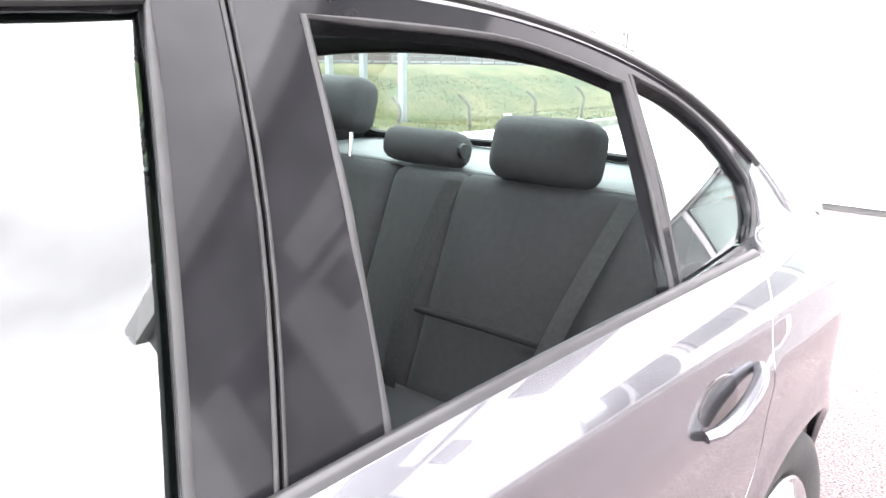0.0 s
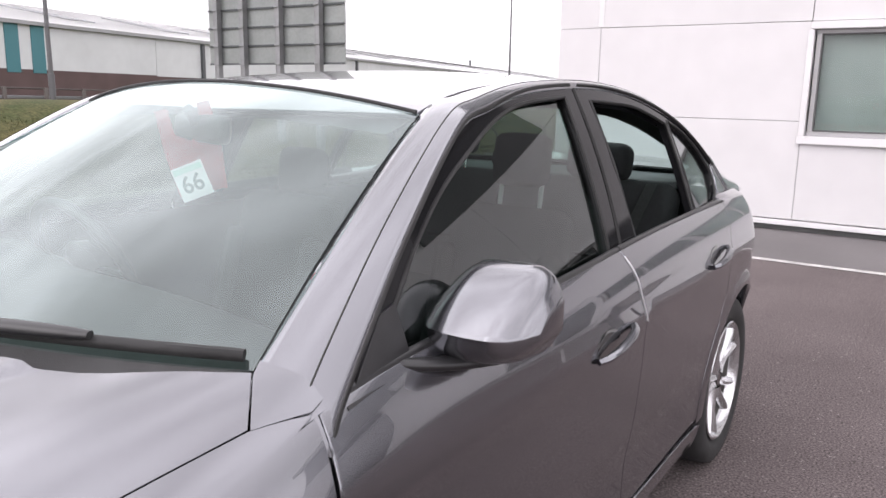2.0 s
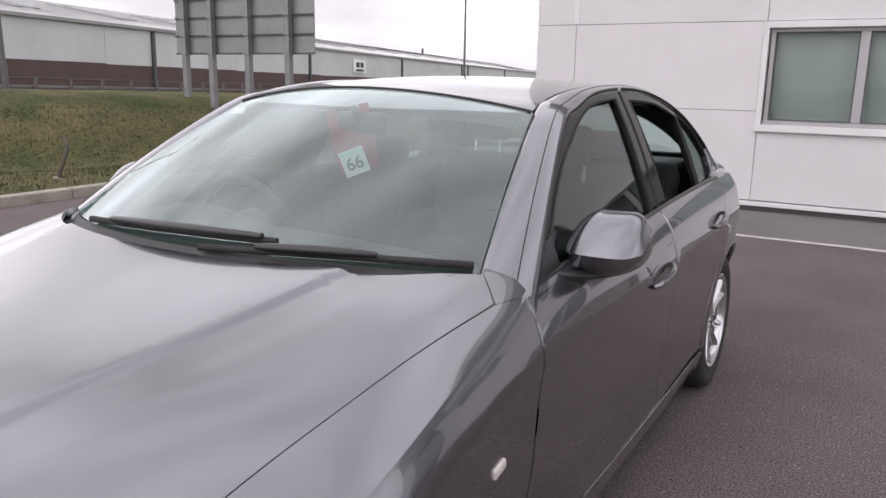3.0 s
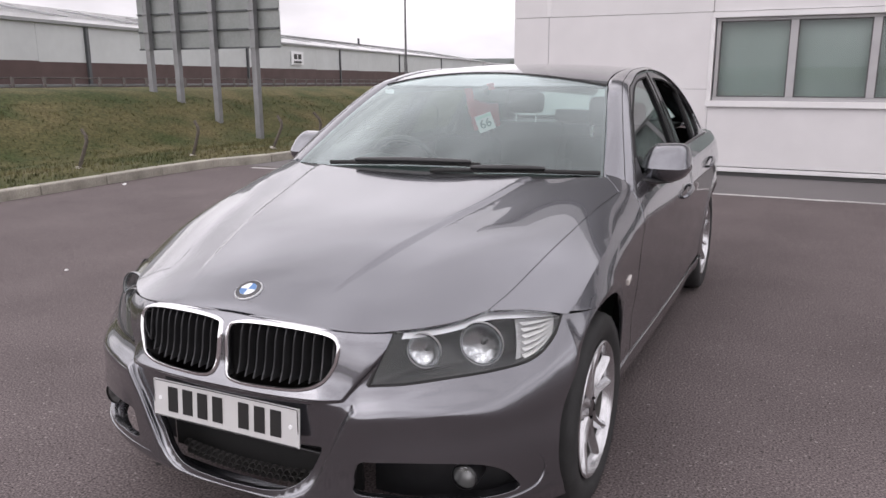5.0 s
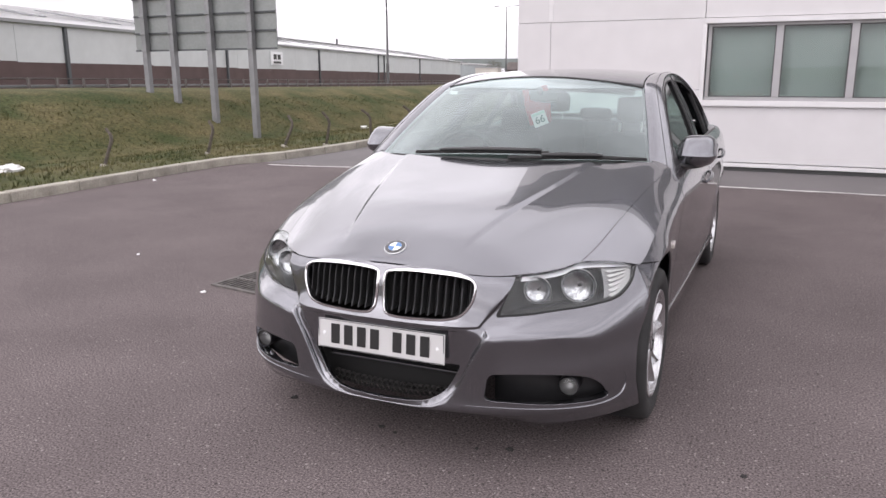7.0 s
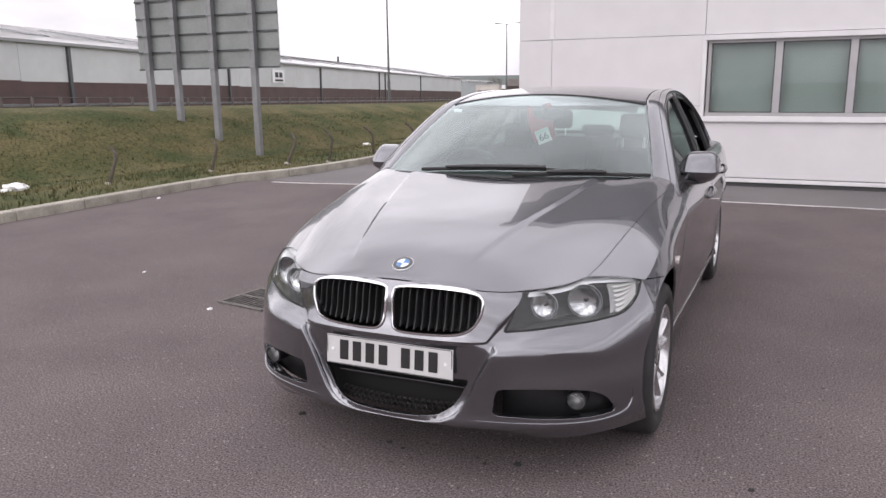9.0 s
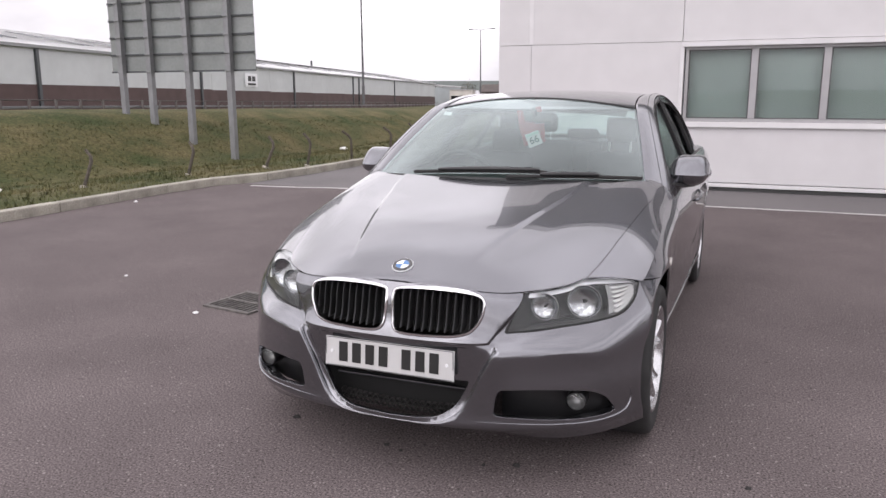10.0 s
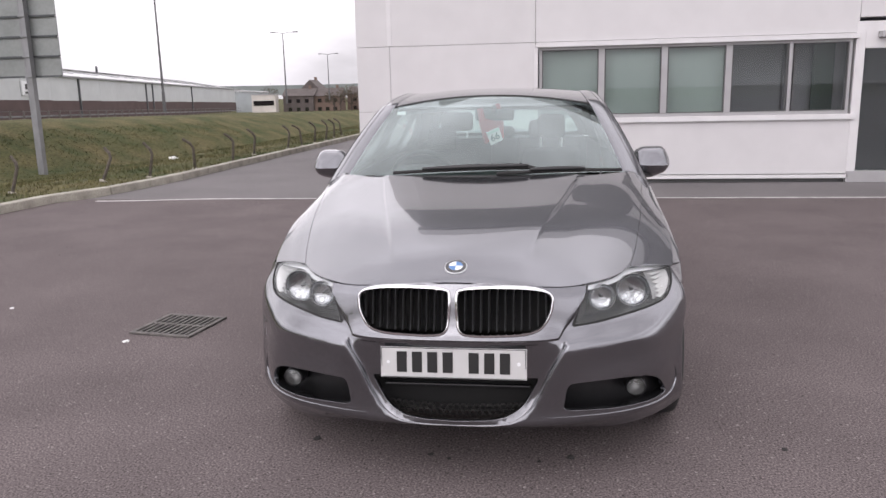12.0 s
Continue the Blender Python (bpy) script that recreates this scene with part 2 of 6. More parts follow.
def patch(outline, fn, h=0.03, holes=(), thick=0.012, flip=False, lines=(), centre=(0, 2.2, 0.55), roll=0.0015):
    """A trimmed piece of the surface fn(u, v), with rolled edges turned inwards by thick. Returns vertices, faces and normals."""
    from mathutils.geometry import delaunay_2d_cdt
    loops = [resample(thin(list(o), h * 0.25), h) for o in (outline, *holes)]
    pts, edges = [], []
    for lp in loops:
        k = len(pts)
        pts += lp
        edges += [(k + i, k + (i + 1) % len(lp)) for i in range(len(lp))]
    for ln in lines:
        ln = resample(ln, h * 0.7, False)
        k = len(pts)
        pts += ln
        edges += [(k + i, k + i + 1) for i in range(len(ln) - 1)]
    ring = np.array(pts)
    lo, hi = ring.min(0), ring.max(0)
    gx, gy = np.meshgrid(np.arange(lo[0], hi[0], h), np.arange(lo[1], hi[1], h * 0.87))
    gx = gx + (np.arange(gx.shape[0]) % 2)[:, None] * h * 0.5
    gx, gy = gx.ravel(), gy.ravel()
    ok = inside(gx, gy, loops[0])
    for lp in loops[1:]:
        ok &= ~inside(gx, gy, lp)
    gx, gy = gx[ok], gy[ok]
    near = np.array([((ring - (x, y)) ** 2).sum(1).min() for x, y in zip(gx, gy)]) if len(gx) else np.zeros(0)
    keep = near > (0.55 * h) ** 2
    pts += list(zip(gx[keep], gy[keep]))
    v2, _, tri, orig, _, _ = delaunay_2d_cdt([Vector(q) for q in pts], edges, [], 0, 1e-6)
    c = np.array([[sum(v2[i][a] for i in f) / 3 for a in (0, 1)] for f in tri])
    ok = inside(c[:, 0], c[:, 1], loops[0])
    for lp in loops[1:]:
        ok &= ~inside(c[:, 0], c[:, 1], lp)
    tri = [f for f, o in zip(tri, ok) if o]
    e = 0.002
    P, N = [], []
    for q in v2:
        a = np.array(fn(q[0], q[1]))
        du = np.array(fn(q[0] + e, q[1])) - np.array(fn(q[0] - e, q[1]))
        dv = np.array(fn(q[0], q[1] + e)) - np.array(fn(q[0], q[1] - e))
        n = np.cross(du, dv)
        n /= max(np.linalg.norm(n), 1e-12)
        P.append(a)
        N.append(n)
    s = sum(float(np.dot(N[f[0]], P[f[0]] - np.array(centre))) for f in tri)
    turn = 1 if s > 0 else -1
    if flip:
        turn = -turn
    N = [n * turn for n in N]
    faces = []
    for f in tri:
        a, b, d = (P[i] for i in f)
        g = np.cross(b - a, d - a)
        faces.append(tuple(f) if np.dot(g, N[f[0]] + N[f[1]] + N[f[2]]) > 0 else tuple(reversed(f)))
    if thick:
        count = {}
        for f in faces:
            for i in range(3):
                count[(f[i], f[(i + 1) % 3])] = 1
        rim = [(a, b) for a, b in count if (b, a) not in count]
        out = {}
        for a, b in rim:
            w = np.cross(P[b] - P[a], N[a])
            w /= max(np.linalg.norm(w), 1e-12)
            for i in (a, b):
                out[i] = out.get(i, 0) + w
        r1, r2 = {}, {}
        for i, w in out.items():
            w = w / max(np.linalg.norm(w), 1e-12)
            m = (w + N[i]) / np.linalg.norm(w + N[i])
            r1[i], r2[i] = len(P), len(P) + 1
            P += [P[i] + w * roll - N[i] * roll, P[i] + w * roll - N[i] * thick]
            N += [w * 0.8 + m * 0.2, w]
        for a, b in rim:
            faces += [(b, a, r1[a], r1[b]), (r1[b], r1[a], r2[a], r2[b])]
    return P, faces, N


def sheet(grid, flip=False, centre=None):
    """A lofted grid of points as vertices, faces and normals."""
    r, c = len(grid), len(grid[0])
    g = np.array(grid, float)
    du, dv = np.gradient(g, axis=1), np.gradient(g, axis=0)
    n = np.cross(du, dv)
    n /= np.maximum(np.linalg.norm(n, axis=2, keepdims=True), 1e-12)
    if centre is not None:
        flip = float((n * (g - np.array(centre))).sum()) < 0
    if flip:
        n = -n
    f = []
    for i in range(r - 1):
        for j in range(c - 1):
            q = (i * c + j, i * c + j + 1, (i + 1) * c + j + 1, (i + 1) * c + j)
            f.append(tuple(reversed(q)) if flip else q)
    return list(g.reshape(-1, 3)), f, list(n.reshape(-1, 3))


def mirrored(d):
    P, F, N = d
    k = np.array((-1, 1, 1))
    return [p * k for p in P], [tuple(reversed(f)) for f in F], [n * k for n in N]


def build(name, pieces, mat, parent=None, label="", at=None):
    """Joins pieces (vertices, faces, normals) into one smooth mesh object."""
    V, F, N = [], [], []
    for P, f, n in pieces:
        k = len(V)
        V += [tuple(p) for p in P]
        F += [tuple(i + k for i in q) for q in f]
        N += [tuple(q) for q in n]
    me = bpy.data.meshes.new(name)
    me.from_pydata(V, [], F)
    me.polygons.foreach_set("use_smooth", [True] * len(me.polygons))
    me.normals_split_custom_set_from_vertices(N)
    return place(name, me, mat, parent, label, at)


def place(name, me, mat, parent=None, label="", at=None):
    ob = new(name, me)
    if mat:
        me.materials.append(mat)
    if parent:
        ob.parent = parent
    if at is not None:
        ob.matrix_basis = at
    if label:
        ob["label"] = label
    return ob


def part(name, bm, mat, parent=None, label="", smooth=None, at=None):
    """Links a bmesh as one mesh object. smooth: degrees under which edges are shaded smooth."""
    me = bpy.data.meshes.new(name)
    bm.normal_update()
    if smooth:
        for f in bm.faces:
            f.smooth = True
        for e in bm.edges:
            if len(e.link_faces) == 2 and e.calc_face_angle(0) > radians(smooth):
                e.smooth = False
    bm.to_mesh(me)
    bm.free()
    return place(name, me, mat, parent, label, at)


def box(bm, size, m=None, bevel=0.0, segments=2):
    """Adds a box of that size, centred, at m."""
    r = bmesh.ops.create_cube(bm, size=1.0, matrix=(m or Matrix()) @ Matrix.Diagonal((*size, 1)))
    if bevel:
        es = list({e for v in r["verts"] for e in v.link_edges})
        bmesh.ops.bevel(bm, geom=es, offset=bevel, segments=segments, affect="EDGES", profile=0.5, clamp_overlap=True)
    return bm


def boxy(size, m=None, bevel=0.0, segments=2):
    return box(bmesh.new(), size, m, bevel, segments)


def tube(bm, path, radius, sides=8, flat=1.0, cap=True):
    """A tube along a polyline; radius may be a function of 0..1."""
    p = [Vector(q) for q in path]
    rings, up = [], None
    for i, q in enumerate(p):
        d = (p[min(i + 1, len(p) - 1)] - p[max(i - 1, 0)]).normalized()
        if up is None:
            up = Vector((0, 0, 1)) if abs(d.z) < 0.9 else Vector((0, 1, 0))
        a = d.cross(up).normalized()
        b = a.cross(d)
        up = b
        r = radius(i / (len(p) - 1)) if callable(radius) else radius
        rings.append([bm.verts.new(q + r * (math.cos(t) * a + flat * math.sin(t) * b)) for t in (2 * math.pi * k / sides for k in range(sides))])
    for r0, r1 in zip(rings, rings[1:]):
        for k in range(sides):
            bm.faces.new((r0[k], r0[(k + 1) % sides], r1[(k + 1) % sides], r1[k]))
    if cap:
        bm.faces.new(reversed(rings[0]))
        bm.faces.new(rings[-1])
    return bm


def lathe(bm, profile, sides=48, m=None, closed=False):
    """Turns (radius, x) rows round the x axis."""
    m = m or Matrix()
    rings = [[bm.verts.new(m @ Vector((x, r * math.cos(t), r * math.sin(t)))) for t in (2 * math.pi * k / sides for k in range(sides))] for r, x in profile]
    pairs = list(zip(rings, rings[1:])) + ([(rings[-1], rings[0])] if closed else [])
    for a, b in pairs:
        for k in range(sides):
            bm.faces.new((a[k], a[(k + 1) % sides], b[(k + 1) % sides], b[k]))
    bmesh.ops.recalc_face_normals(bm, faces=bm.faces)
    return bm


def thing(name, label, category, group="", kind="", at=None):
    ob = new(name)
    ob.empty_display_size = 0.2
    if at is not None:
        ob.matrix_basis = at
    return tagged(ob, label, category, group, kind)


# ---- the car: its surfaces ----
HALF, NOSE, TAIL, LENGTH = 0.885, 0.55, 0.80, 4.48
ARCH, ARCH_Z, HUB_F, HUB_R, HUB_Z = 0.352, 0.334, 0.776, 3.536, 0.317

_a = np.linspace(0, math.pi / 2, 500)
_nx, _ny = HALF * np.sin(_a) ** (2 / 2.75), NOSE * (1 - np.cos(_a) ** 1.6)
_tx, _ty = HALF * np.sin(_a) ** (2 / 2.9), LENGTH - TAIL * (1 - np.cos(_a) ** 1.6)
_my = np.linspace(NOSE, LENGTH - TAIL, 400)[1:-1]
PX = np.concatenate((_nx, np.full(_my.shape, HALF), _tx[::-1]))
PY = np.concatenate((_ny, _my, _ty[::-1]))
PS = np.concatenate(([0], np.cumsum(np.hypot(np.diff(PX), np.diff(PY)))))
_u = np.linspace(0, PS[-1], 1500)
_x, _y = np.interp(_u, PS, PX), np.interp(_u, PS, PY)
_k = np.ones(25) / 25
_pad = lambda v, odd: np.convolve(np.concatenate(((-v[1:13][::-1] if odd else v[1:13][::-1]), v, (-v[-13:-1][::-1] if odd else v[-13:-1][::-1]))), _k, "valid")
_x, _y = _pad(_x, True), _pad(_y, False)
_dx, _dy = np.gradient(_x), np.gradient(_y)
_l = np.hypot(_dx, _dy)
_NX, _NY = _dy / _l, -_dx / _l

top_line = cubic([(0.0, 0.62), (0.4, 0.655), (0.575, 0.695), (0.7, 0.745), (0.9, 0.808), (1.15, 0.868), (1.4, 0.928), (2.0, 0.962), (2.43, 0.983), (3.2, 1.0), (3.5, 1.0), (3.9, 0.985), (4.3, 0.955), (4.52, 0.93)])
shelf_z = gentle([(0.0, 0.510), (0.30, 0.512), (0.37, 0.497), (0.41, 0.485), (0.50, 0.492), (0.62, 0.498), (0.76, 0.502), (0.87, 0.522), (1.0, 0.565), (1.18, 0.66)])
side_low = gentle([(0.13, -0.10), (0.18, -0.055), (0.25, -0.032), (0.35, -0.020), (0.5, -0.011), (0.62, -0.005), (0.75, 0.002), (0.80, 0.003), (0.9, -0.007), (1.02, -0.015)])
bulge = cubic([(0.0, -0.02), (0.45, -0.022), (0.776, -0.001), (1.15, -0.013), (1.6, -0.012), (2.4, 0.0), (3.0, 0.001), (3.536, 0.000), (3.9, -0.012), (4.52, -0.04)])
front_low = gentle([(0.13, -0.16), (0.155, -0.115), (0.18, -0.060), (0.197, -0.022), (0.208, -0.006), (0.220, -0.001), (0.26, -0.004), (0.40, 0.004), (0.49, 0.012), (0.505, 0.010), (0.54, -0.014), (0.58, -0.032), (0.64, -0.042), (0.70, -0.054), (0.73, -0.064), (0.76, -0.09)])
rear_low = gentle([(0.2, -0.03), (0.4, 0.0), (0.6, 0.0), (0.75, -0.03), (0.98, -0.06)])
recess_low = gentle([(0.0, 0.203), (0.12, 0.207), (0.19, 0.217), (0.24, 0.238), (0.275, 0.266), (0.305, 0.315), (0.335, 0.380), (0.395, 0.500), (0.42, 0.56)])
recess_soft = gentle([(0.0, 0.005), (0.19, 0.006), (0.25, 0.009), (0.31, 0.014), (0.4, 0.016)])


def crease_z(y):
    return 0.795 + 0.022 * (y - 1.4)


def nose_edge(z):
    """Where the flat panel round the grilles ends towards the lamps."""
    return 0.378 + 0.9 * (z - 0.525)


def body(s, z):
    """The car's flank and ends: s runs along the plan from the middle of the nose, negative on the right-hand side."""
    a = abs(s)
    x, y = np.interp(a, _u, _x), np.interp(a, _u, _y)
    nx, ny = np.interp(a, _u, _NX), np.interp(a, _u, _NY)
    b = nx * nx
    d = top_line(y) - z
    side = side_low(z) * (1 - (1 - step((y - 0.5) / 0.4)) * step((0.48 - z) / 0.15)) + bulge(y) - 0.040 * max(0.0, 1 - d / 0.10) ** 2
    if y > 0.9:
        k = step((y - 0.9) / 0.5)
        side += 0.007 * k * max(0.0, 1 - abs(z - crease_z(y)) / 0.07) ** 1.6
        side -= 0.010 * k * step((3.3 - y) / 0.5) * math.exp(-((z - 0.42) / 0.09) ** 2)
    r = math.hypot(y - HUB_F, z - ARCH_Z)
    r2 = math.hypot(y - HUB_R, z - ARCH_Z)
    side += 0.010 * math.exp(-(max(0.0, min(r, r2) - ARCH) / 0.035) ** 2)
    if ny <= 0:
        end = front_low(z + (0.4975 - shelf_z(a)) * step((z - 0.36) / 0.10) * step((0.80 - z) / 0.10))
        end -= (0.007 + 0.017 * step((z - 0.225) / 0.10)) * step((z - recess_low(x)) / recess_soft(x)) * step((0.519 - z) / 0.012) * step((0.413 - x) / 0.03)
        end += 0.016 * step((nose_edge(z) - x) / 0.022) * step((z - 0.522) / 0.014) * step((0.725 - z) / 0.06)
        end += 0.06 * step((x - 0.42) / 0.2) * step((0.205 - z) / 0.06)
        mouth = step((x - 0.40) / 0.06) * step((0.84 - x) / 0.08)
        end += mouth * 0.010 * step((0.46 - z) / 0.12) * step((z - 0.24) / 0.06)
    else:
        end = rear_low(z)
    o = b * side + (1 - b) * end
    if ny <= 0:
        w = 0.08 + 0.14 * step((b - 0.35) / 0.4)
        o += 0.044 * step(b / 0.6) * step((1.02 - b) / 0.3) * step((shelf_z(a) + 0.03 + 0.5 * w - z) / w)
    return ((x + nx * o) * (1 if s >= 0 else -1), y + ny * o, z)


def along(y):
    """The place s on the flank at which the plan reaches y."""
    return float(np.interp(y, _y, _u))


def across(x):
    """The place s on the nose at which the plan reaches x."""
    i = int(np.argmax(_x > 0.88))
    return float(np.interp(x, _x[:i], _u[:i]))


def near_s(x, y, z):
    c = [(math.dist(body(s, z)[:2], (x, y)), s) for s in np.linspace(0, 1.6, 321)]
    return min(c)[1]


def flank(y, z):
    return body(along(y), z)


edge_y = [0.0, 0.2, 0.4, 0.575, 0.7, 0.85, 1.0, 1.2, 1.4, 1.6]
edge_x = cubic([(0.0, 0.53), (0.2, 0.675), (0.4, 0.775)] + [(y, flank(y, top_line(y))[0]) for y in edge_y[3:]])
hood_mid = cubic([(0.03, 0.683), (0.05, 0.708), (0.07, 0.7255), (0.10, 0.742), (0.14, 0.760), (0.2, 0.786), (0.35, 0.832), (0.6, 0.887), (0.9, 0.936), (1.2, 0.985), (1.45, 1.022)])
hood_pow = cubic([(0.05, 2.2), (0.30, 2.4), (0.53, 3.6), (0.79, 5.4), (1.08, 8.0), (1.45, 10.8)])
fold_x = cubic([(0.0, 0.20), (0.3, 0.27), (0.7, 0.37), (1.1, 0.46), (1.45, 0.52)])


def bonnet(x, y):
    """Height of bonnet and wing tops."""
    e, c = edge_x(y), hood_mid(y)
    u = abs(x) / e
    q = 0.16 + 0.24 * step((1.20 - y) / 0.4)
    h = q * u * u + (1 - q) * u ** hood_pow(y)
    z = c - (c - top_line(y)) * h
    k = step((y - 0.12) / 0.4)
    f = fold_x(y)
    z += 0.011 * k * step((f + 0.012 - abs(x)) / 0.024)
    z -= 0.002 * k * math.exp(-((abs(x) - f - 0.07) / 0.05) ** 2)
    return (x, y, z)


belt_x = cubic([(1.3, 0.795), (1.8, 0.803), (2.4, 0.808), (3.0, 0.802), (3.5, 0.780), (3.9, 0.74)])


def cabin_side(y, z):
    """The plane of the side windows, leaning in."""
    d = z - 0.97
    return (belt_x(y) - 0.40 * d - 0.27 * d * abs(d), y, z)


GLASS_EDGE = curve([(0.742, 1.315, 0.910), (0.708, 1.385, 0.968), (0.641, 1.65, 1.132), (0.568, 1.965, 1.304), (0.548, 2.12, 1.343), (0.535, 2.36, 1.371), (0.528, 2.70, 1.384), (0.528, 3.00, 1.373), (0.535, 3.25, 1.337), (0.558, 3.45, 1.278), (0.60, 3.70, 1.165), (0.66, 3.92, 1.05), (0.70, 4.05, 1.005)], 8)
FRAME_LINE = curve([(1.385, 0.875), (1.44, 0.935), (1.68, 1.115), (1.96, 1.278), (2.11, 1.319), (2.35, 1.361), (2.70, 1.373), (3.00, 1.351), (3.25, 1.298), (3.45, 1.222), (3.63, 1.105), (3.74, 1.0), (3.88, 0.94)], 8)
roof_rim = cubic([(p[1], p[2]) for p in GLASS_EDGE[16:81:8]])
roof_half = cubic([(p[1], p[0]) for p in GLASS_EDGE[16:81:8]])


def roof_top(x, y):
    u = abs(x) / roof_half(y)
    k = 0.027 * step((y - 1.8) / 0.35) * step((3.6 - y) / 0.5) + 0.030 * (1 - step((y - 1.8) / 0.35)) + 0.02 * (1 - step((3.6 - y) / 0.5))
    return (x, y, roof_rim(y) + k * (1 - u ** 2.2))


def windscreen(u, v):
    b = (0.708 * u, 1.160 + 0.225 * u * u, 0.990 - 0.022 * u * u)
    t = (0.568 * u, 1.895 + 0.070 * u * u, 1.362 - 0.058 * u * u)
    k = 4 * v * (1 - v)
    return (b[0] + (t[0] - b[0]) * v, b[1] + (t[1] - b[1]) * v - 0.007 * k, b[2] + (t[2] - b[2]) * v + 0.012 * k)


def rear_screen(u, v):
    t = (0.530 * u, 3.285 - 0.02 * u * u, 1.362 - 0.028 * u * u)
    b = (0.655 * u, 3.94 - 0.03 * u * u, 1.058 - 0.012 * u * u)
    k = 4 * v * (1 - v)
    return (t[0] + (b[0] - t[0]) * v, t[1] + (b[1] - t[1]) * v + 0.01 * k, t[2] + (b[2] - t[2]) * v + 0.02 * k)


def boot_top(x, y):
    e = flank(y, top_line(y))[0] if y < 4.2 else flank(4.2, top_line(4.2))[0] - 0.5 * (y - 4.2)
    c = 1.038 + 0.03 * step((y - 3.9) / 0.45) - 0.10 * max(0.0, (y - 4.38) / 0.1) ** 2
    u = min(1.0, abs(x) / e)
    return (x, y, c - (c - top_line(y)) * (0.2 * u * u + 0.8 * u ** 7))


# ---- the car: its panels ----
LIFT, NOSE_UP, TURN = 0.021, 0.34, 0.6
car = thing("car", "dark grey metallic saloon parked on tarmac, rear window open", "car", at=pose(0, 0, LIFT, -NOSE_UP, 0, TURN))


def both(name, make, mat, parent=None, label=""):
    """The left part and its mirror image."""
    d = make()
    return [build(name, d, mat, parent or car, label), build(name, [mirrored(q) for q in d], mat, parent or car, label)]


def arc(yc, r, a0, a1, n=24):
    return [(yc + r * math.cos(radians(a)), ARCH_Z + r * math.sin(radians(a))) for a in np.linspace(a0, a1, n)]


def on_flank(line):
    return [(along(y), z) for y, z in line]


# bonnet
hood_edge = [(0, 0.069), (0.10, 0.069), (0.22, 0.075), (0.33, 0.093), (0.40, 0.120), (0.46, 0.160), (0.53, 0.222), (0.59, 0.295), (0.642, 0.385)]
hood_side = [(0.642, 0.385), (0.677, 0.53), (0.722, 0.79), (0.757, 1.06), (0.787, 1.30)]
hood_back = [(0.728, 1.362), (0.68, 1.318), (0.55, 1.225), (0.35, 1.160), (0.15, 1.128), (0, 1.122)]
half_hood = curve(hood_edge, 4) + curve(hood_side, 6)[1:] + curve(hood_back, 4)
hood_line = half_hood + [(-x, y) for x, y in reversed(half_hood[1:-1])]
fold_lines = [[(sg * (fold_x(y) + o), y) for y in np.linspace(0.2, 1.1, 40)] for sg in (1, -1) for o in (-0.012, -0.006, 0.0, 0.006, 0.012)]
hood = build("bonnet", [patch(hood_line, bonnet, 0.018, lines=fold_lines)], PAINT, car)

# front bumper
lamp_low = [(0.408, 0.12, 0.563), (0.50, 0.15, 0.568), (0.60, 0.215, 0.576), (0.70, 0.31, 0.583), (0.762, 0.40, 0.598), (0.803, 0.468, 0.638)]
lamp_low_s = [(near_s(*p), p[2]) for p in lamp_low]
lamp_tip = (along(0.505), 0.686)
kidney_out = [(0.011, 0.686), (0.03, 0.704), (0.10, 0.711), (0.19, 0.711), (0.274, 0.706), (0.332, 0.696), (0.357, 0.678), (0.359, 0.650), (0.347, 0.610), (0.315, 0.571), (0.262, 0.553), (0.178, 0.548), (0.06, 0.548), (0.021, 0.564), (0.012, 0.61)]
kidney = [(across(x), z) for x, z in curve(kidney_out, 6, True)]
edge_bump = [(along(y - 0.006 * step((0.56 - z) / 0.10)), z) for y, z in arc(HUB_F, ARCH, 106, 208)]
hood_lip = [(near_s(x, y, bonnet(x, y)[2] - 0.005), bonnet(x, y)[2] - 0.005) for x, y in curve(hood_edge[:6], 4)]
half_bump = [(0, 0.150)] + [(s, 0.150 + 0.012 * (s / 0.8) ** 2) for s in np.linspace(0.06, edge_bump[-1][0] - 0.02, 14)] + list(reversed(edge_bump)) + [lamp_tip] + list(reversed(lamp_low_s)) + list(reversed(hood_lip[1:])) + [(0, hood_lip[0][1])]
bump_line = half_bump + [(-s, z) for s, z in reversed(half_bump[1:-1])]
mid_hole = [(max(0.0, x - 0.014 * min(1.0, x / 0.1)), recess_low(x) + recess_soft(x) + 0.015) for x in np.linspace(0.318, 0.0, 24)]
mid_hole = [(0, 0.384)] + [(across(x), z) for x, z in [(0.2, 0.384), (0.28, 0.384), (0.302, 0.383)] + mid_hole]
mid_hole = mid_hole + [(-s, z) for s, z in reversed(mid_hole[1:-1])]
side_hole = [(across(x), z) for x, z in curve([(0.398, 0.262), (0.394, 0.30), (0.404, 0.350), (0.44, 0.364), (0.555, 0.364), (0.66, 0.351), (0.714, 0.325), (0.744, 0.285), (0.748, 0.243), (0.60, 0.244), (0.48, 0.253)], 4, True)]
lips = [[(sg * across(x), recess_low(x) + o * recess_soft(x)) for x in np.linspace(0.0, 0.392, 50)] for sg in (1, -1) for o in (0.0, 0.33, 0.67, 1.0)]
lips += [[(s, z) for s in np.linspace(-across(0.39), across(0.39), 60)] for z in (0.506, 0.519, 0.523, 0.530, 0.537)]
lips += [[(sg * across(nose_edge(z) - o), z) for z in np.linspace(0.528, 0.66, 16)] for sg in (1, -1) for o in (0.0, 0.011, 0.022)]
lips += [[(sg * s, shelf_z(s)) for s in np.linspace(across(0.41), 0.98, 40)] for sg in (1, -1)]
flipped = lambda ln: [(-s, z) for s, z in ln]
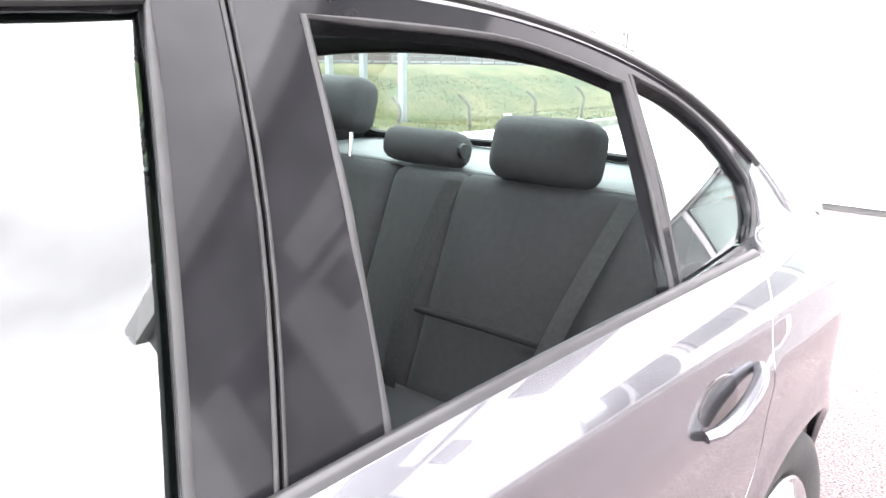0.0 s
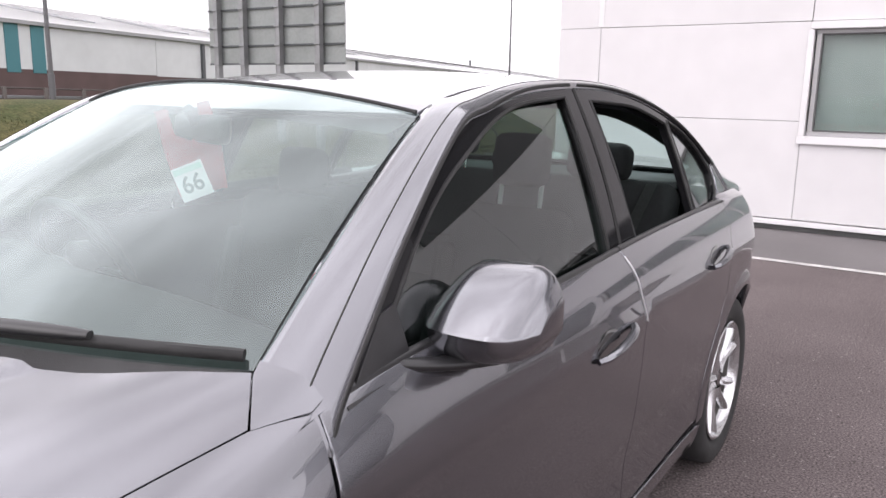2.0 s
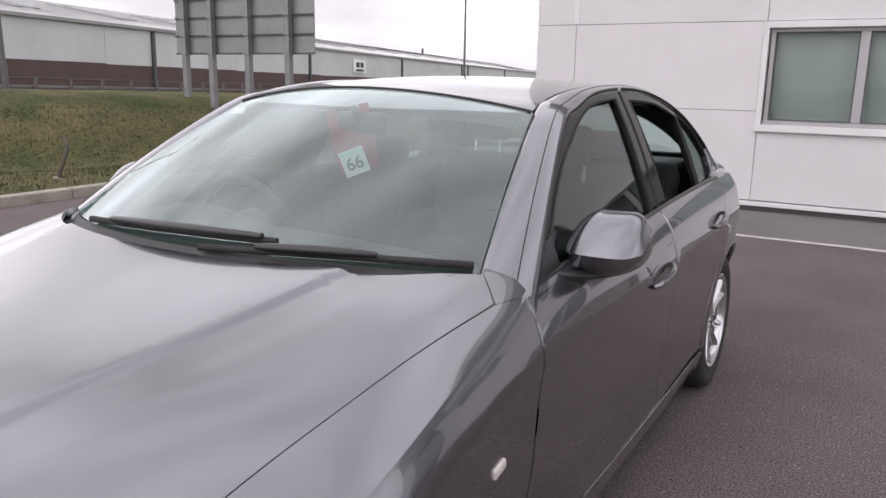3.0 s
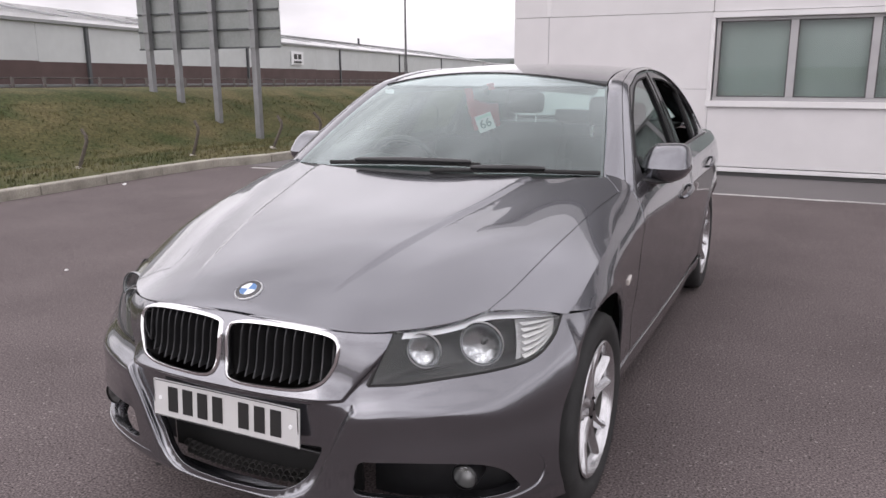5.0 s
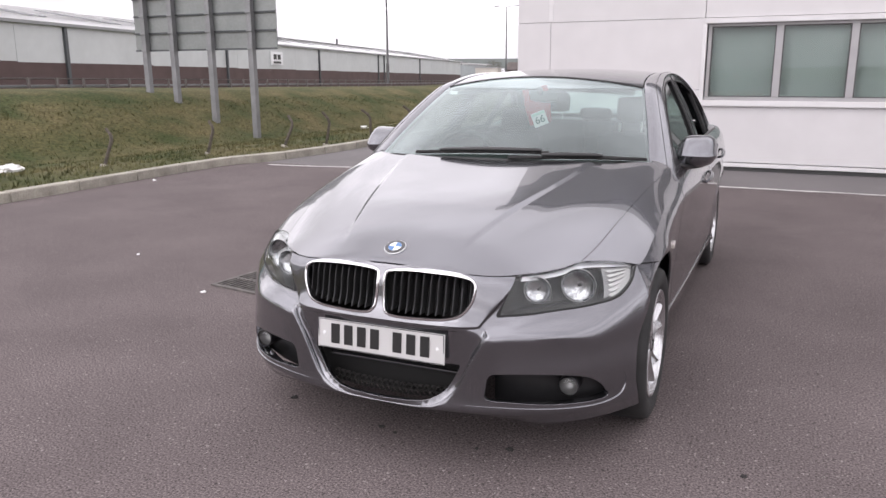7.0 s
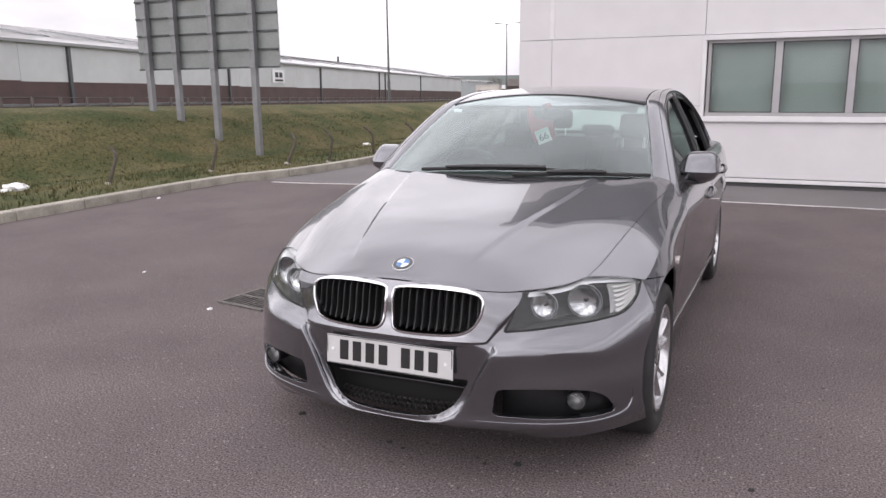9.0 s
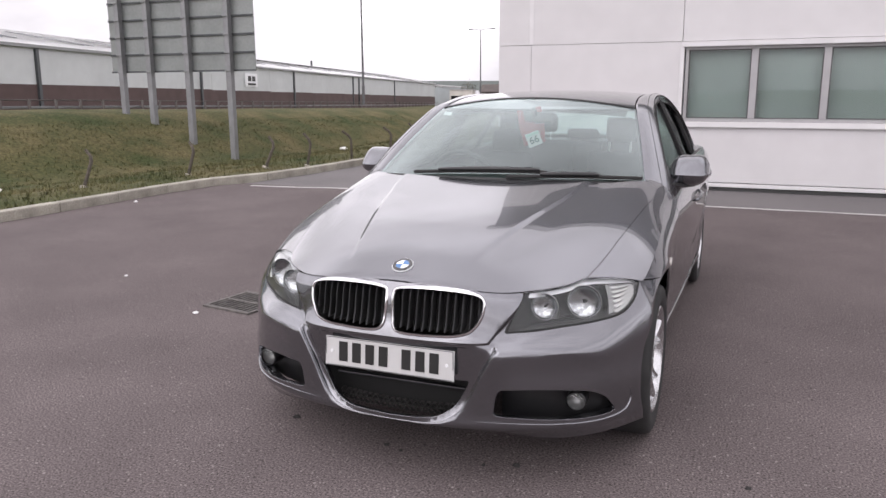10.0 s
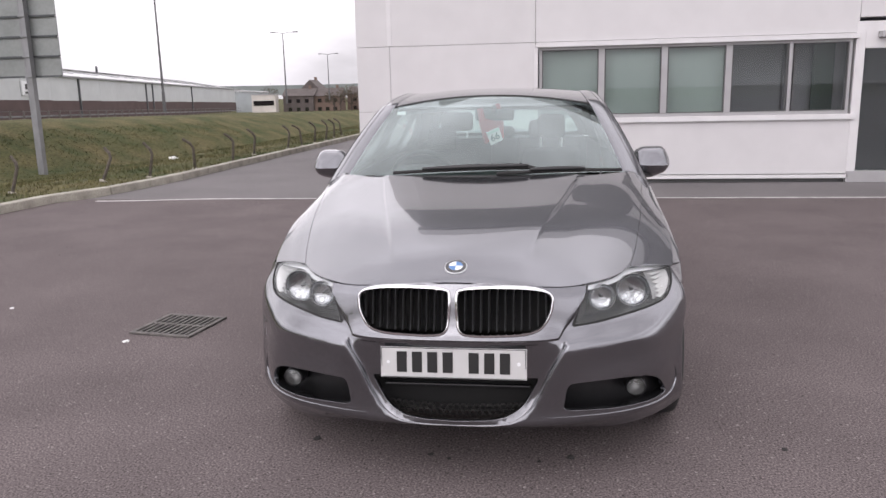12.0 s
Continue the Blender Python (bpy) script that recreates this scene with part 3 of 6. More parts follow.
bumper = build("front_bumper", [patch(bump_line, body, 0.013, [kidney, flipped(kidney), mid_hole, side_hole, flipped(side_hole)], 0.02, lines=lips)], PAINT, car)

ridge = []
for sg in (1, -1):
    outer_run = [(s, shelf_z(s) + 0.002) for s in np.linspace(0.97, across(0.408), 30)]
    strut = [(across(x), max(recess_low(x) + 0.4 * recess_soft(x), 0.0)) for x in np.linspace(0.392, 0.0, 40)]
    run = [np.array(body(sg * s, z)) for s, z in outer_run + strut]
    ridge = run if sg > 0 else ridge + list(reversed(run[:-1]))
ridge = [p + np.array((0, 0.0025, 0)) for p in ridge]
part("bumper_ridge", tube(bmesh.new(), ridge, lambda t: 0.0028 * min(1.0, 0.15 + 4.5 * t, 0.15 + 4.5 * (1 - t)), 8), PAINT, bumper, "", 60)


# wings
def make_wing():
    low = arc(HUB_F, ARCH, 105, -8, 30)
    line = [(0.53, 0.694)] + low + [(1.372, 0.268), (1.368, 0.5), (1.366, 0.72), (1.372, 0.85), (1.386, top_line(1.386))]
    line += [(y, top_line(y)) for y in np.linspace(1.35, 0.545, 16)]
    side = patch(on_flank(line), body, 0.03, roll=0.0025)
    gap = [(x + 0.0035, y) for x, y in curve(hood_side, 6)]
    lid = [(x / edge_x(y), y) for x, y in gap] + [(0.815 / edge_x(1.386), 1.386), (1.0, 1.386)] + [(1.0, y) for y in np.linspace(1.35, 0.545, 14)] + [(0.955, 0.505), (0.90, 0.455)]
    top = patch(lid, lambda u, y: bonnet(u * edge_x(y), y), 0.03)
    return [side, top]


wings = both("front_wing", make_wing, PAINT)


# doors
def make_front_door():
    line = [(1.384, 0.285), (1.380, 0.5), (1.378, 0.72), (1.384, 0.85), (1.398, top_line(1.398))] + [(y, top_line(y)) for y in np.linspace(1.45, 2.38, 14)]
    line += curve([(2.428, top_line(2.43)), (2.452, 0.90), (2.480, 0.80), (2.488, 0.68), (2.480, 0.50), (2.465, 0.285)], 5)
    cl = on_flank([(y, crease_z(y)) for y in np.linspace(1.41, 2.45, 40)])
    return [patch(on_flank(line), body, 0.03, lines=[cl], roll=0.003)]


def make_rear_door():
    line = curve([(2.471, 0.285), (2.486, 0.50), (2.494, 0.68), (2.486, 0.80), (2.458, 0.90), (2.434, top_line(2.43))], 5)
    line += [(y, top_line(y)) for y in np.linspace(2.47, 3.33, 12)]
    line += curve([(3.368, top_line(3.37)), (3.325, 0.92), (3.312, 0.80), (3.300, 0.70), (3.262, 0.63)], 5)
    line += arc(HUB_R, ARCH + 0.045, 131, 184, 14)
    cl = on_flank([(y, crease_z(y)) for y in np.linspace(2.50, 3.30, 34)])
    return [patch(on_flank(line), body, 0.03, lines=[cl], roll=0.003)]


front_doors = both("front_door", make_front_door, PAINT)
rear_doors = both("rear_door", make_rear_door, PAINT)
for sg, ob in zip((1, -1), front_doors):
    # Thin silver strip down the upper rear edge of the front door.
    strip = [flank(y, z) for y, z in curve([(2.431, 0.972), (2.454, 0.90), (2.480, 0.81)], 5)]
    part("edge_guard", tube(bmesh.new(), [(sg * (x + 0.001), y, z) for x, y, z in strip], 0.0028, 6), SILVER, ob, "bright strip along the door edge", 60)


def make_sill():
    line = [(y, 0.158) for y in np.linspace(1.13, 3.17, 20)] + [(3.165, 0.278)] + [(y, 0.278) for y in np.linspace(3.14, 1.16, 20)]
    return [patch(on_flank(line), lambda s, z: tuple(np.array(body(s, z)) + (0.006, 0, 0)), 0.04)]


sills = both("sill", make_sill, PAINT)


def make_quarter():
    line = [(3.150, 0.285)] + arc(HUB_R, ARCH + 0.039, 180, 131, 14) + curve([(3.268, 0.63), (3.306, 0.70), (3.318, 0.80), (3.331, 0.92), (3.374, top_line(3.37))], 5)
    line += [(y, top_line(y)) for y in np.linspace(3.45, 4.05, 9)] + [(4.12, 0.74), (3.90, 0.69), (3.87, 0.48)]
    line += arc(HUB_R, ARCH, 26, 185, 36)
    side = patch(on_flank(line), body, 0.03)
    rows = [(y, flank(y, top_line(y)), cabin_side(y, top_line(y) - 0.016 + 0.028 * step((y - 3.40) / 0.15))) for y in np.linspace(3.365, 4.05, 30)]
    shelf = sheet([[a, (0.5 * (a[0] + b[0]), y, 0.5 * (a[2] + b[2]) + 0.006 * step((y - 3.40) / 0.15)), b] for y, a, b in rows], centre=(0, 2.5, 0.2))
    pillar = patch([(3.645, 1.135), (3.69, 1.09), (3.78, 0.985), (3.60, 0.975), (3.47, 0.972), (3.545, 1.0), (3.585, 1.055), (3.59, 1.10)], lambda y, z: tuple(np.array(cabin_side(y, z)) + (0.010, 0, 0)), 0.03)
    return [side, shelf, pillar]


quarters = both("rear_wing", make_quarter, PAINT)


# roof rails with the pillars, and the roof
def make_rail():
    rows = []
    for (gx, gy, gz), (fy, fz) in zip(GLASS_EDGE, FRAME_LINE):
        a, b = np.array((gx + 0.004, gy, gz)), np.array(cabin_side(fy, fz)) + (0.014, 0, 0.004)
        d = b - a
        n = np.array((d[2], 0, -d[0]))
        n = -n / np.linalg.norm(n) if n[0] < 0 else n / np.linalg.norm(n)
        w = np.linalg.norm(d)
        rows.append([a - n * 0.012] + [a + d * t + n * (0.16 * w * 4 * t * (1 - t) * 0.55) for t in np.linspace(0, 1, 9)] + [b - n * 0.02])
    return [sheet(rows, centre=(0, 2.4, 0.9))]


def make_foot():
    return [patch([(0.732, 1.3635), (0.7898, 1.3042), (0.812, 1.388), (0.806, 1.43), (0.718, 1.388)], bonnet, 0.02, thick=0.02)]


rails = both("roof_rail", make_rail, PAINT)
for sg, ob in zip((1, -1), rails):
    seam = []
    for (gx, gy, gz), (fy, fz) in zip(GLASS_EDGE[6:70], FRAME_LINE[6:70]):
        a, b = np.array((gx + 0.004, gy, gz)), np.array(cabin_side(fy, fz)) + (0.014, 0, 0.004)
        d = b - a
        n = np.array((d[2], 0, -d[0]))
        n = n / np.linalg.norm(n) * (1 if n[0] > 0 else -1)
        p = a + d * 0.62 + n * (0.16 * np.linalg.norm(d) * 4 * 0.62 * 0.38 * 0.55 - 0.0006)
        seam.append((sg * p[0], p[1], p[2]))
    part("seam", tube(bmesh.new(), seam, 0.0018, 6), RUBBER, ob, "", 60)
feet = both("pillar_foot", make_foot, PAINT)
rf = [(x, 1.895 + 0.070 * (x / 0.568) ** 2) for x in np.linspace(-0.558, 0.558, 21)]
rr = [(x, 3.280 - 0.02 * (x / 0.535) ** 2) for x in np.linspace(0.525, -0.525, 21)]
rs = [(roof_half(y) - 0.006, y) for y in np.linspace(2.0, 3.2, 24)]
roof_line = rf + rs + rr + [(-x, y) for x, y in reversed(rs)]
roof = build("roof", [patch(roof_line, roof_top, 0.04)], PAINT, car)
boot_half = [(0.0, 3.925), (0.3, 3.918), (0.60, 3.90), (0.66, 3.92), (0.70, 4.1), (0.66, 4.38), (0.45, 4.44), (0.0, 4.455)]
boot_line = boot_half + [(-x, y) for x, y in reversed(boot_half[1:-1])]
boot = build("boot_lid", [patch(boot_line, boot_top, 0.04)], PAINT, car)


def make_haunch():
    line = [(0.64, 3.86), (0.665, 3.93), (0.705, 4.1), (0.665, 4.38), (0.60, 4.43)] + [(flank(y, top_line(y))[0] - 0.002, y) for y in (4.2, 4.05, 3.95, 3.86)]
    return [patch(line, boot_top, 0.04)]


haunches = both("haunch", make_haunch, PAINT)
back_half = [(along(3.88), 0.22), (along(3.875), 0.48), (along(3.905), 0.685), (along(4.2), 0.70), (PS[-1] - 0.02, 0.70)]
rear_face = [(along(4.13), 0.74), (along(4.06), top_line(4.06)), (along(4.3), 0.945), (PS[-1] - 0.03, 0.93), (PS[-1] - 0.03, 0.71), (along(4.2), 0.71)]


def make_rear():
    return [patch(back_half + [(PS[-1] - 0.02, 0.22)], body, 0.04)]


rear_bumpers = both("rear_bumper", make_rear, PAINT)
TAIL_RED = material("red_lamp_plastic", (0.35, 0.012, 0.015), 0.12, coat=1.0)
tails = both("tail_lamp", lambda: [patch(rear_face, body, 0.04)], TAIL_RED)


# glass
def grid(fn, us, vs):
    return [[fn(u, v) for u in us] for v in vs]


screen = build("windscreen", [sheet(grid(windscreen, np.linspace(-1, 1, 41), np.linspace(0, 1, 21)), centre=(0, 2.2, 0.9))], SCREEN, car)
back_glass = build("rear_window", [sheet(grid(rear_screen, np.linspace(-1, 1, 31), np.linspace(0, 1, 15)), centre=(0, 2.5, 0.9))], REAR_GLASS, car)
front_pane = [(1.60, 0.95)] + curve([(1.60, 1.020), (1.70, 1.097), (1.83, 1.175), (1.97, 1.236), (2.12, 1.292), (2.28, 1.326), (2.515, 1.341)], 4) + curve([(2.515, 1.341), (2.468, 1.17), (2.412, 0.955)], 4)[1:]
rear_pane = [(2.600, 0.950), (2.638, 1.17), (2.668, 1.333)] + curve([(2.668, 1.333), (2.95, 1.319), (3.10, 1.292), (3.222, 1.259)], 4)[1:] + [(3.185, 1.12), (3.150, 0.965)]
quarter_pane = [(3.180, 0.985), (3.215, 1.11), (3.253, 1.270)] + curve([(3.253, 1.270), (3.372, 1.232), (3.483, 1.168), (3.556, 1.088)], 4)[1:] + curve([(3.556, 1.088), (3.54, 1.03), (3.48, 0.996)], 3)[1:]
shut = lambda pane: [patch(pane, lambda y, z: tuple(np.array(cabin_side(y, z)) - (0.008, 0, 0)), 0.05, thick=0)]
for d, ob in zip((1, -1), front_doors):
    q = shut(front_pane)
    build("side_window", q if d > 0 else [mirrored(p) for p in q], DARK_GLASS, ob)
for d, ob in zip((1, -1), rear_doors):
    q = shut(quarter_pane)
    build("quarter_window", q if d > 0 else [mirrored(p) for p in q], SIDE_GLASS, ob)
    if d < 0:
        build("side_window", [mirrored(p) for p in shut(rear_pane)], SIDE_GLASS, ob)

edge_hole = curve([(-0.60, 0.215), (0.0, 0.185), (0.60, 0.215), (0.77, 0.33), (0.855, 0.56), (0.89, 0.80), (0.86, 0.93), (0.50, 0.955), (0.0, 0.96), (-0.50, 0.955), (-0.86, 0.93), (-0.89, 0.80), (-0.855, 0.56), (-0.77, 0.33)], 4, True)
rim = [(u, 0.0) for u in np.linspace(-1, 1, 20)] + [(1, v) for v in np.linspace(0.1, 0.9, 8)] + [(u, 1.0) for u in np.linspace(1, -1, 20)] + [(-1, v) for v in np.linspace(0.9, 0.1, 8)]
build("rear_window_surround", [patch(rim, lambda u, v: tuple(np.array(rear_screen(u, v)) + (0, -0.010, -0.012)), 0.06, [edge_hole], 0.008)], LINING, car, "charcoal trim round the rear window")

# black door frames round the side windows
split_f, split_r = curve([(2.592, 1.380), (2.545, 1.17), (2.483, 0.965)], 4), curve([(2.600, 1.380), (2.553, 1.17), (2.491, 0.965)], 4)
ff = [(1.45, 0.94)] + [(y, z) for y, z in FRAME_LINE if 1.47 < y < 2.585] + split_f + [(y, top_line(y) - 0.026) for y in (2.3, 2.0, 1.7, 1.5)]
fr = list(reversed(split_r)) + [(y, z) for y, z in FRAME_LINE if 2.61 < y < 3.63 and z > 1.10] + [(3.60, 1.06), (3.545, 0.99)] + [(y, top_line(y) - 0.026) for y in (3.3, 3.0, 2.7)]


def frame_fn(y, z):
    p = cabin_side(y, z)
    return (p[0] + 0.006, p[1], p[2])


for d, ob in zip((1, -1), front_doors):
    q = [patch(ff, frame_fn, 0.03, [front_pane], 0.025)]
    build("window_frame", q if d > 0 else [mirrored(p) for p in q], FRAME_BLACK, ob)
for d, ob in zip((1, -1), rear_doors):
    q = [patch(fr, frame_fn, 0.03, [rear_pane, quarter_pane], 0.025)]
    build("window_frame", q if d > 0 else [mirrored(p) for p in q], FRAME_BLACK, ob)


def seal_line(pts, r, ob, flip, name="rubber_seal"):
    part(name, tube(bmesh.new(), [(flip * p[0], p[1], p[2]) for p in pts], r, 6), RUBBER, ob, "", 60)


for flip, fd_, rd_ in ((1, front_doors[0], rear_doors[0]), (-1, front_doors[1], rear_doors[1])):
    seal_line([np.array(cabin_side(y, z)) + (0.010, 0, 0.0) for y, z in FRAME_LINE if 1.40 < y < 2.58], 0.006, fd_, flip)
    seal_line([np.array(cabin_side(y, z)) + (0.010, 0, 0.0) for y, z in FRAME_LINE if 2.61 < y < 3.64], 0.006, rd_, flip)
    seal_line([np.array(cabin_side(y, z)) + (0.005, 0, 0.0) for y, z in thin(front_pane[1:], 0.02)], 0.005, fd_, flip)
    seal_line([np.array(cabin_side(y, z)) + (0.005, 0, 0.0) for y, z in thin(rear_pane, 0.02)], 0.005, rd_, flip)
    seal_line([np.array(cabin_side(y, z)) + (0.005, 0, 0.0) for y, z in thin(quarter_pane, 0.02)], 0.004, rd_, flip)
    for sp, o in ((split_f, fd_), (split_r, rd_)):
        seal_line([np.array(cabin_side(y, z)) + (0.007, 0, 0.0) for y, z in sp], 0.0022, o, flip)


def make_belt(y0, y1):
    rows = []
    for y in np.linspace(y0, y1, 24):
        a, b = flank(y, top_line(y)), cabin_side(y, top_line(y) - 0.018)
        rows.append([(a[0] - 0.001, y, a[2] - 0.008), (a[0] - 0.001, y, a[2] + 0.006), (a[0] - 0.012, y, a[2] + 0.010), (a[0] - 0.020, y, a[2] + 0.004), (b[0] + 0.014, y, b[2] + 0.006), (b[0] + 0.004, y, b[2] - 0.004)])
    return [sheet(rows, centre=(0, 2.4, 0.5))]


for n, y0, y1, obs in (("belt_seal", 1.44, 2.428, front_doors), ("belt_seal", 2.436, 3.37, rear_doors)):
    for d, ob in zip((1, -1), obs):
        q = make_belt(y0, y1)
        build(n, q if d > 0 else [mirrored(p) for p in q], BLACK_TRIM, ob)


# wheels
# Shade behind the spokes is put into this colour, along with brake dust.
BARREL = material("shaded_dusty_barrel", (0.11, 0.105, 0.10), 0.6, 0.4, spread=0.25, scale=25)


def make_wheel():
    w = thing("wheel", "", "")
    for k in ("label", "category"):
        if k in w:
            del w[k]
    w.parent = car
    t = [(0.222, 0.085), (0.235, 0.098), (0.262, 0.108), (0.288, 0.106), (0.306, 0.097), (0.3135, 0.080), (0.317, 0.05), (0.317, -0.05), (0.3135, -0.08), (0.30, -0.098), (0.26, -0.108), (0.225, -0.09), (0.215, -0.085), (0.215, 0.08)]
    part("tyre", lathe(bmesh.new(), t, 72, closed=True), TYRE, w, "black road tyre", 40)
    r = [(0.222, 0.092), (0.2235, 0.099), (0.219, 0.102), (0.212, 0.098), (0.204, 0.080), (0.202, 0.066)]
    part("rim", lathe(bmesh.new(), r, 72), ALLOY, w, "", 50)
    r = [(0.202, 0.066), (0.200, 0.03), (0.196, -0.02), (0.200, -0.09), (0.222, -0.092)]
    part("barrel", lathe(bmesh.new(), r, 72), BARREL, w, "rim barrel darkened for shade and brake dust", 50)
    bm = bmesh.new()
    for i in range(5):
        for sg in (1, -1):
            a0 = radians(90 + 72 * i)
            rows = []
            for t in np.linspace(0, 1, 9):
                rad = 0.035 + t * 0.172
                off = sg * (0.014 + 0.024 * t ** 1.3 + 0.018 * t ** 3)
                wd = 0.023 - 0.006 * t + 0.008 * max(0, t - 0.85) / 0.15
                xx = 0.078 - 0.020 * math.sin(math.pi * min(1, t * 1.2)) * 0.4 + 0.010 * t
                ring = []
                for dx, dw in ((0.0, -0.55), (0.006, 0.0), (0.0, 0.55), (-0.018, 1.0), (-0.034, 0.8), (-0.034, -0.8), (-0.018, -1.0)):
                    ca, sa = math.cos(a0), math.sin(a0)
                    p, q = rad, off + wd * dw
                    ring.append(bm.verts.new((xx + dx, p * ca - q * sa, p * sa + q * ca)))
                rows.append(ring)
            for u, v in zip(rows, rows[1:]):
                for k in range(7):
                    bm.faces.new((u[k], u[(k + 1) % 7], v[(k + 1) % 7], v[k]))
    bmesh.ops.recalc_face_normals(bm, faces=bm.faces)
    part("spokes", bm, ALLOY, w, "", 35)
    h = [(0.0, 0.078), (0.030, 0.077), (0.034, 0.073), (0.052, 0.072), (0.068, 0.062), (0.070, 0.03), (0.0, 0.03)]
    part("hub", lathe(bmesh.new(), h, 40), ALLOY, w, "", 40)
    part("hub_badge", lathe(bmesh.new(), [(0.0, 0.082), (0.026, 0.081), (0.030, 0.077), (0.030, 0.07)], 32), BLACK_GLOSS, w, "small round badge", 40)
    for i in range(5):
        a = radians(126 + 72 * i)
        part("wheel_bolt", lathe(bmesh.new(), [(0.0, 0.070), (0.008, 0.069), (0.009, 0.05)], 10, pose(0, 0.056 * math.cos(a), 0.056 * math.sin(a))), INNER, w)
    part("brake_disc", lathe(bmesh.new(), [(0.05, 0.012), (0.148, 0.012), (0.150, 0.0), (0.148, -0.012), (0.05, -0.012)], 48), material("brake_steel", (0.28, 0.27, 0.26), 0.35, 1.0, spread=0.2, scale=30), w, "", 40)
    bm = boxy((0.07, 0.10, 0.15), pose(0.012, 0.135, 0.02), 0.02)
    part("brake_caliper", bm, material("caliper_grey", (0.16, 0.16, 0.16), 0.5, 0.5), w)
    return w


wheel = make_wheel()
axle_f, axle_r = (HUB_Z - LIFT + math.sin(radians(NOSE_UP)) * y for y in (HUB_F, HUB_R))
wheel.matrix_basis = pose(0.771, HUB_F, axle_f)
copy_thing(wheel, pose(0.755, HUB_R, axle_r, 20))
copy_thing(wheel, pose(-0.771, HUB_F, axle_f, 8, 0, 180))
copy_thing(wheel, pose(-0.755, HUB_R, axle_r, 33, 0, 180))

# ---- the car: front end ----
GRILLE = material("black_grille_plastic", (0.012, 0.012, 0.013), 0.35, spread=0.2, scale=30)
GRILLE_EDGE = material("satin_grille_slat", (0.05, 0.05, 0.052), 0.28, 0.4)
LAMP_GREY = material("grey_lamp_bowl", (0.042, 0.042, 0.042), 0.45, 0.1, spread=0.1, scale=20)
REFLECTOR = material("bright_reflector", (0.42, 0.43, 0.44), 0.26, 1.0, spread=0.45, scale=70)
BEZEL = material("satin_lamp_bezel", (0.36, 0.36, 0.36), 0.4, 0.4, spread=0.15, scale=30)
PLATE = material("white_plate", (0.52, 0.52, 0.515), 0.35, spread=0.04, scale=8)
INK = material("black_print", (0.012, 0.012, 0.012), 0.5)
BLUE = material("blue_enamel", (0.045, 0.16, 0.38), 0.25, coat=1.0)
WHITE = material("white_enamel", (0.78, 0.79, 0.80), 0.3, coat=1.0)
MESH = material("dusty_mesh_plastic", (0.020, 0.019, 0.018), 0.8, spread=0.4, scale=40)

RING = material("dull_lamp_ring", (0.42, 0.42, 0.42), 0.35, 0.6)
SLAT = material("bright_indicator_slat", (0.80, 0.80, 0.79), 0.25, 0.25)
# headlamps
low3 = [body(s, z) for s, z in lamp_low_s] + [body(*lamp_tip)]
up3 = [bonnet(x, y) for x, y in hood_edge[5:]] + [bonnet(u * edge_x(y), y) for u, y in ((0.90, 0.455), (0.955, 0.505))] + [body(*lamp_tip)]
LOW, UP = curve(low3, 8), curve([(p[0], p[1], p[2] - 0.004) for p in up3], 8)


def along_line(line, t):
    t = min(max(t, 0.0), 1.0) * (len(line) - 1)
    i = min(int(t), len(line) - 2)
    return np.array(line[i]) + (np.array(line[i + 1]) - np.array(line[i])) * (t - i)


def lamp_face(u, v, inset=0.0):
    a, b = along_line(LOW, u), along_line(UP, u)
    p = a + (b - a) * v
    out = np.array((0.35 + 0.55 * u, -0.85 + 0.45 * u, 0.30))
    out /= np.linalg.norm(out)
    return p + out * (0.016 * math.sin(math.pi * v) * math.sin(math.pi * min(1, u * 1.0)) - inset)


def lamp_round(name, u, v, r, parent, flip, deep=0.032):
    """A round reflector bowl with a bright ring and a bulb shield."""
    c = lamp_face(u, v, 0.028)
    d = np.array((0.12, -1.0, 0.03))
    m = look(tuple(c), tuple(c + d)) @ pose(0, 0, 0, 0, 90, 0)
    if flip:
        m = Matrix.Diagonal((-1, 1, 1, 1)) @ m
    bowl = lathe(bmesh.new(), [(r * 1.02, 0.010), (r, 0.0), (r * 0.91, -deep * 0.22), (r * 0.72, -deep * 0.46), (r * 0.45, -deep * 0.62), (r * 0.2, -deep * 0.68), (0.001, -deep * 0.70)], 32, m)
    part("reflector", bowl, REFLECTOR, parent, "", 60)
    ring = lathe(bmesh.new(), [(r * 1.02, -0.004), (r * 1.035, 0.005), (r * 1.025, 0.008), (r * 1.005, 0.006), (r * 1.00, 0.001)], 40, m, True)
    part("lamp_ring", ring, RING, parent, "", 60)
    part("bulb_shield", lathe(bmesh.new(), [(0.001, -deep * 0.22), (r * 0.10, -deep * 0.3), (r * 0.13, -deep * 0.5), (r * 0.11, -deep * 0.7)], 20, m), LAMP_GREY, parent, "", 60)


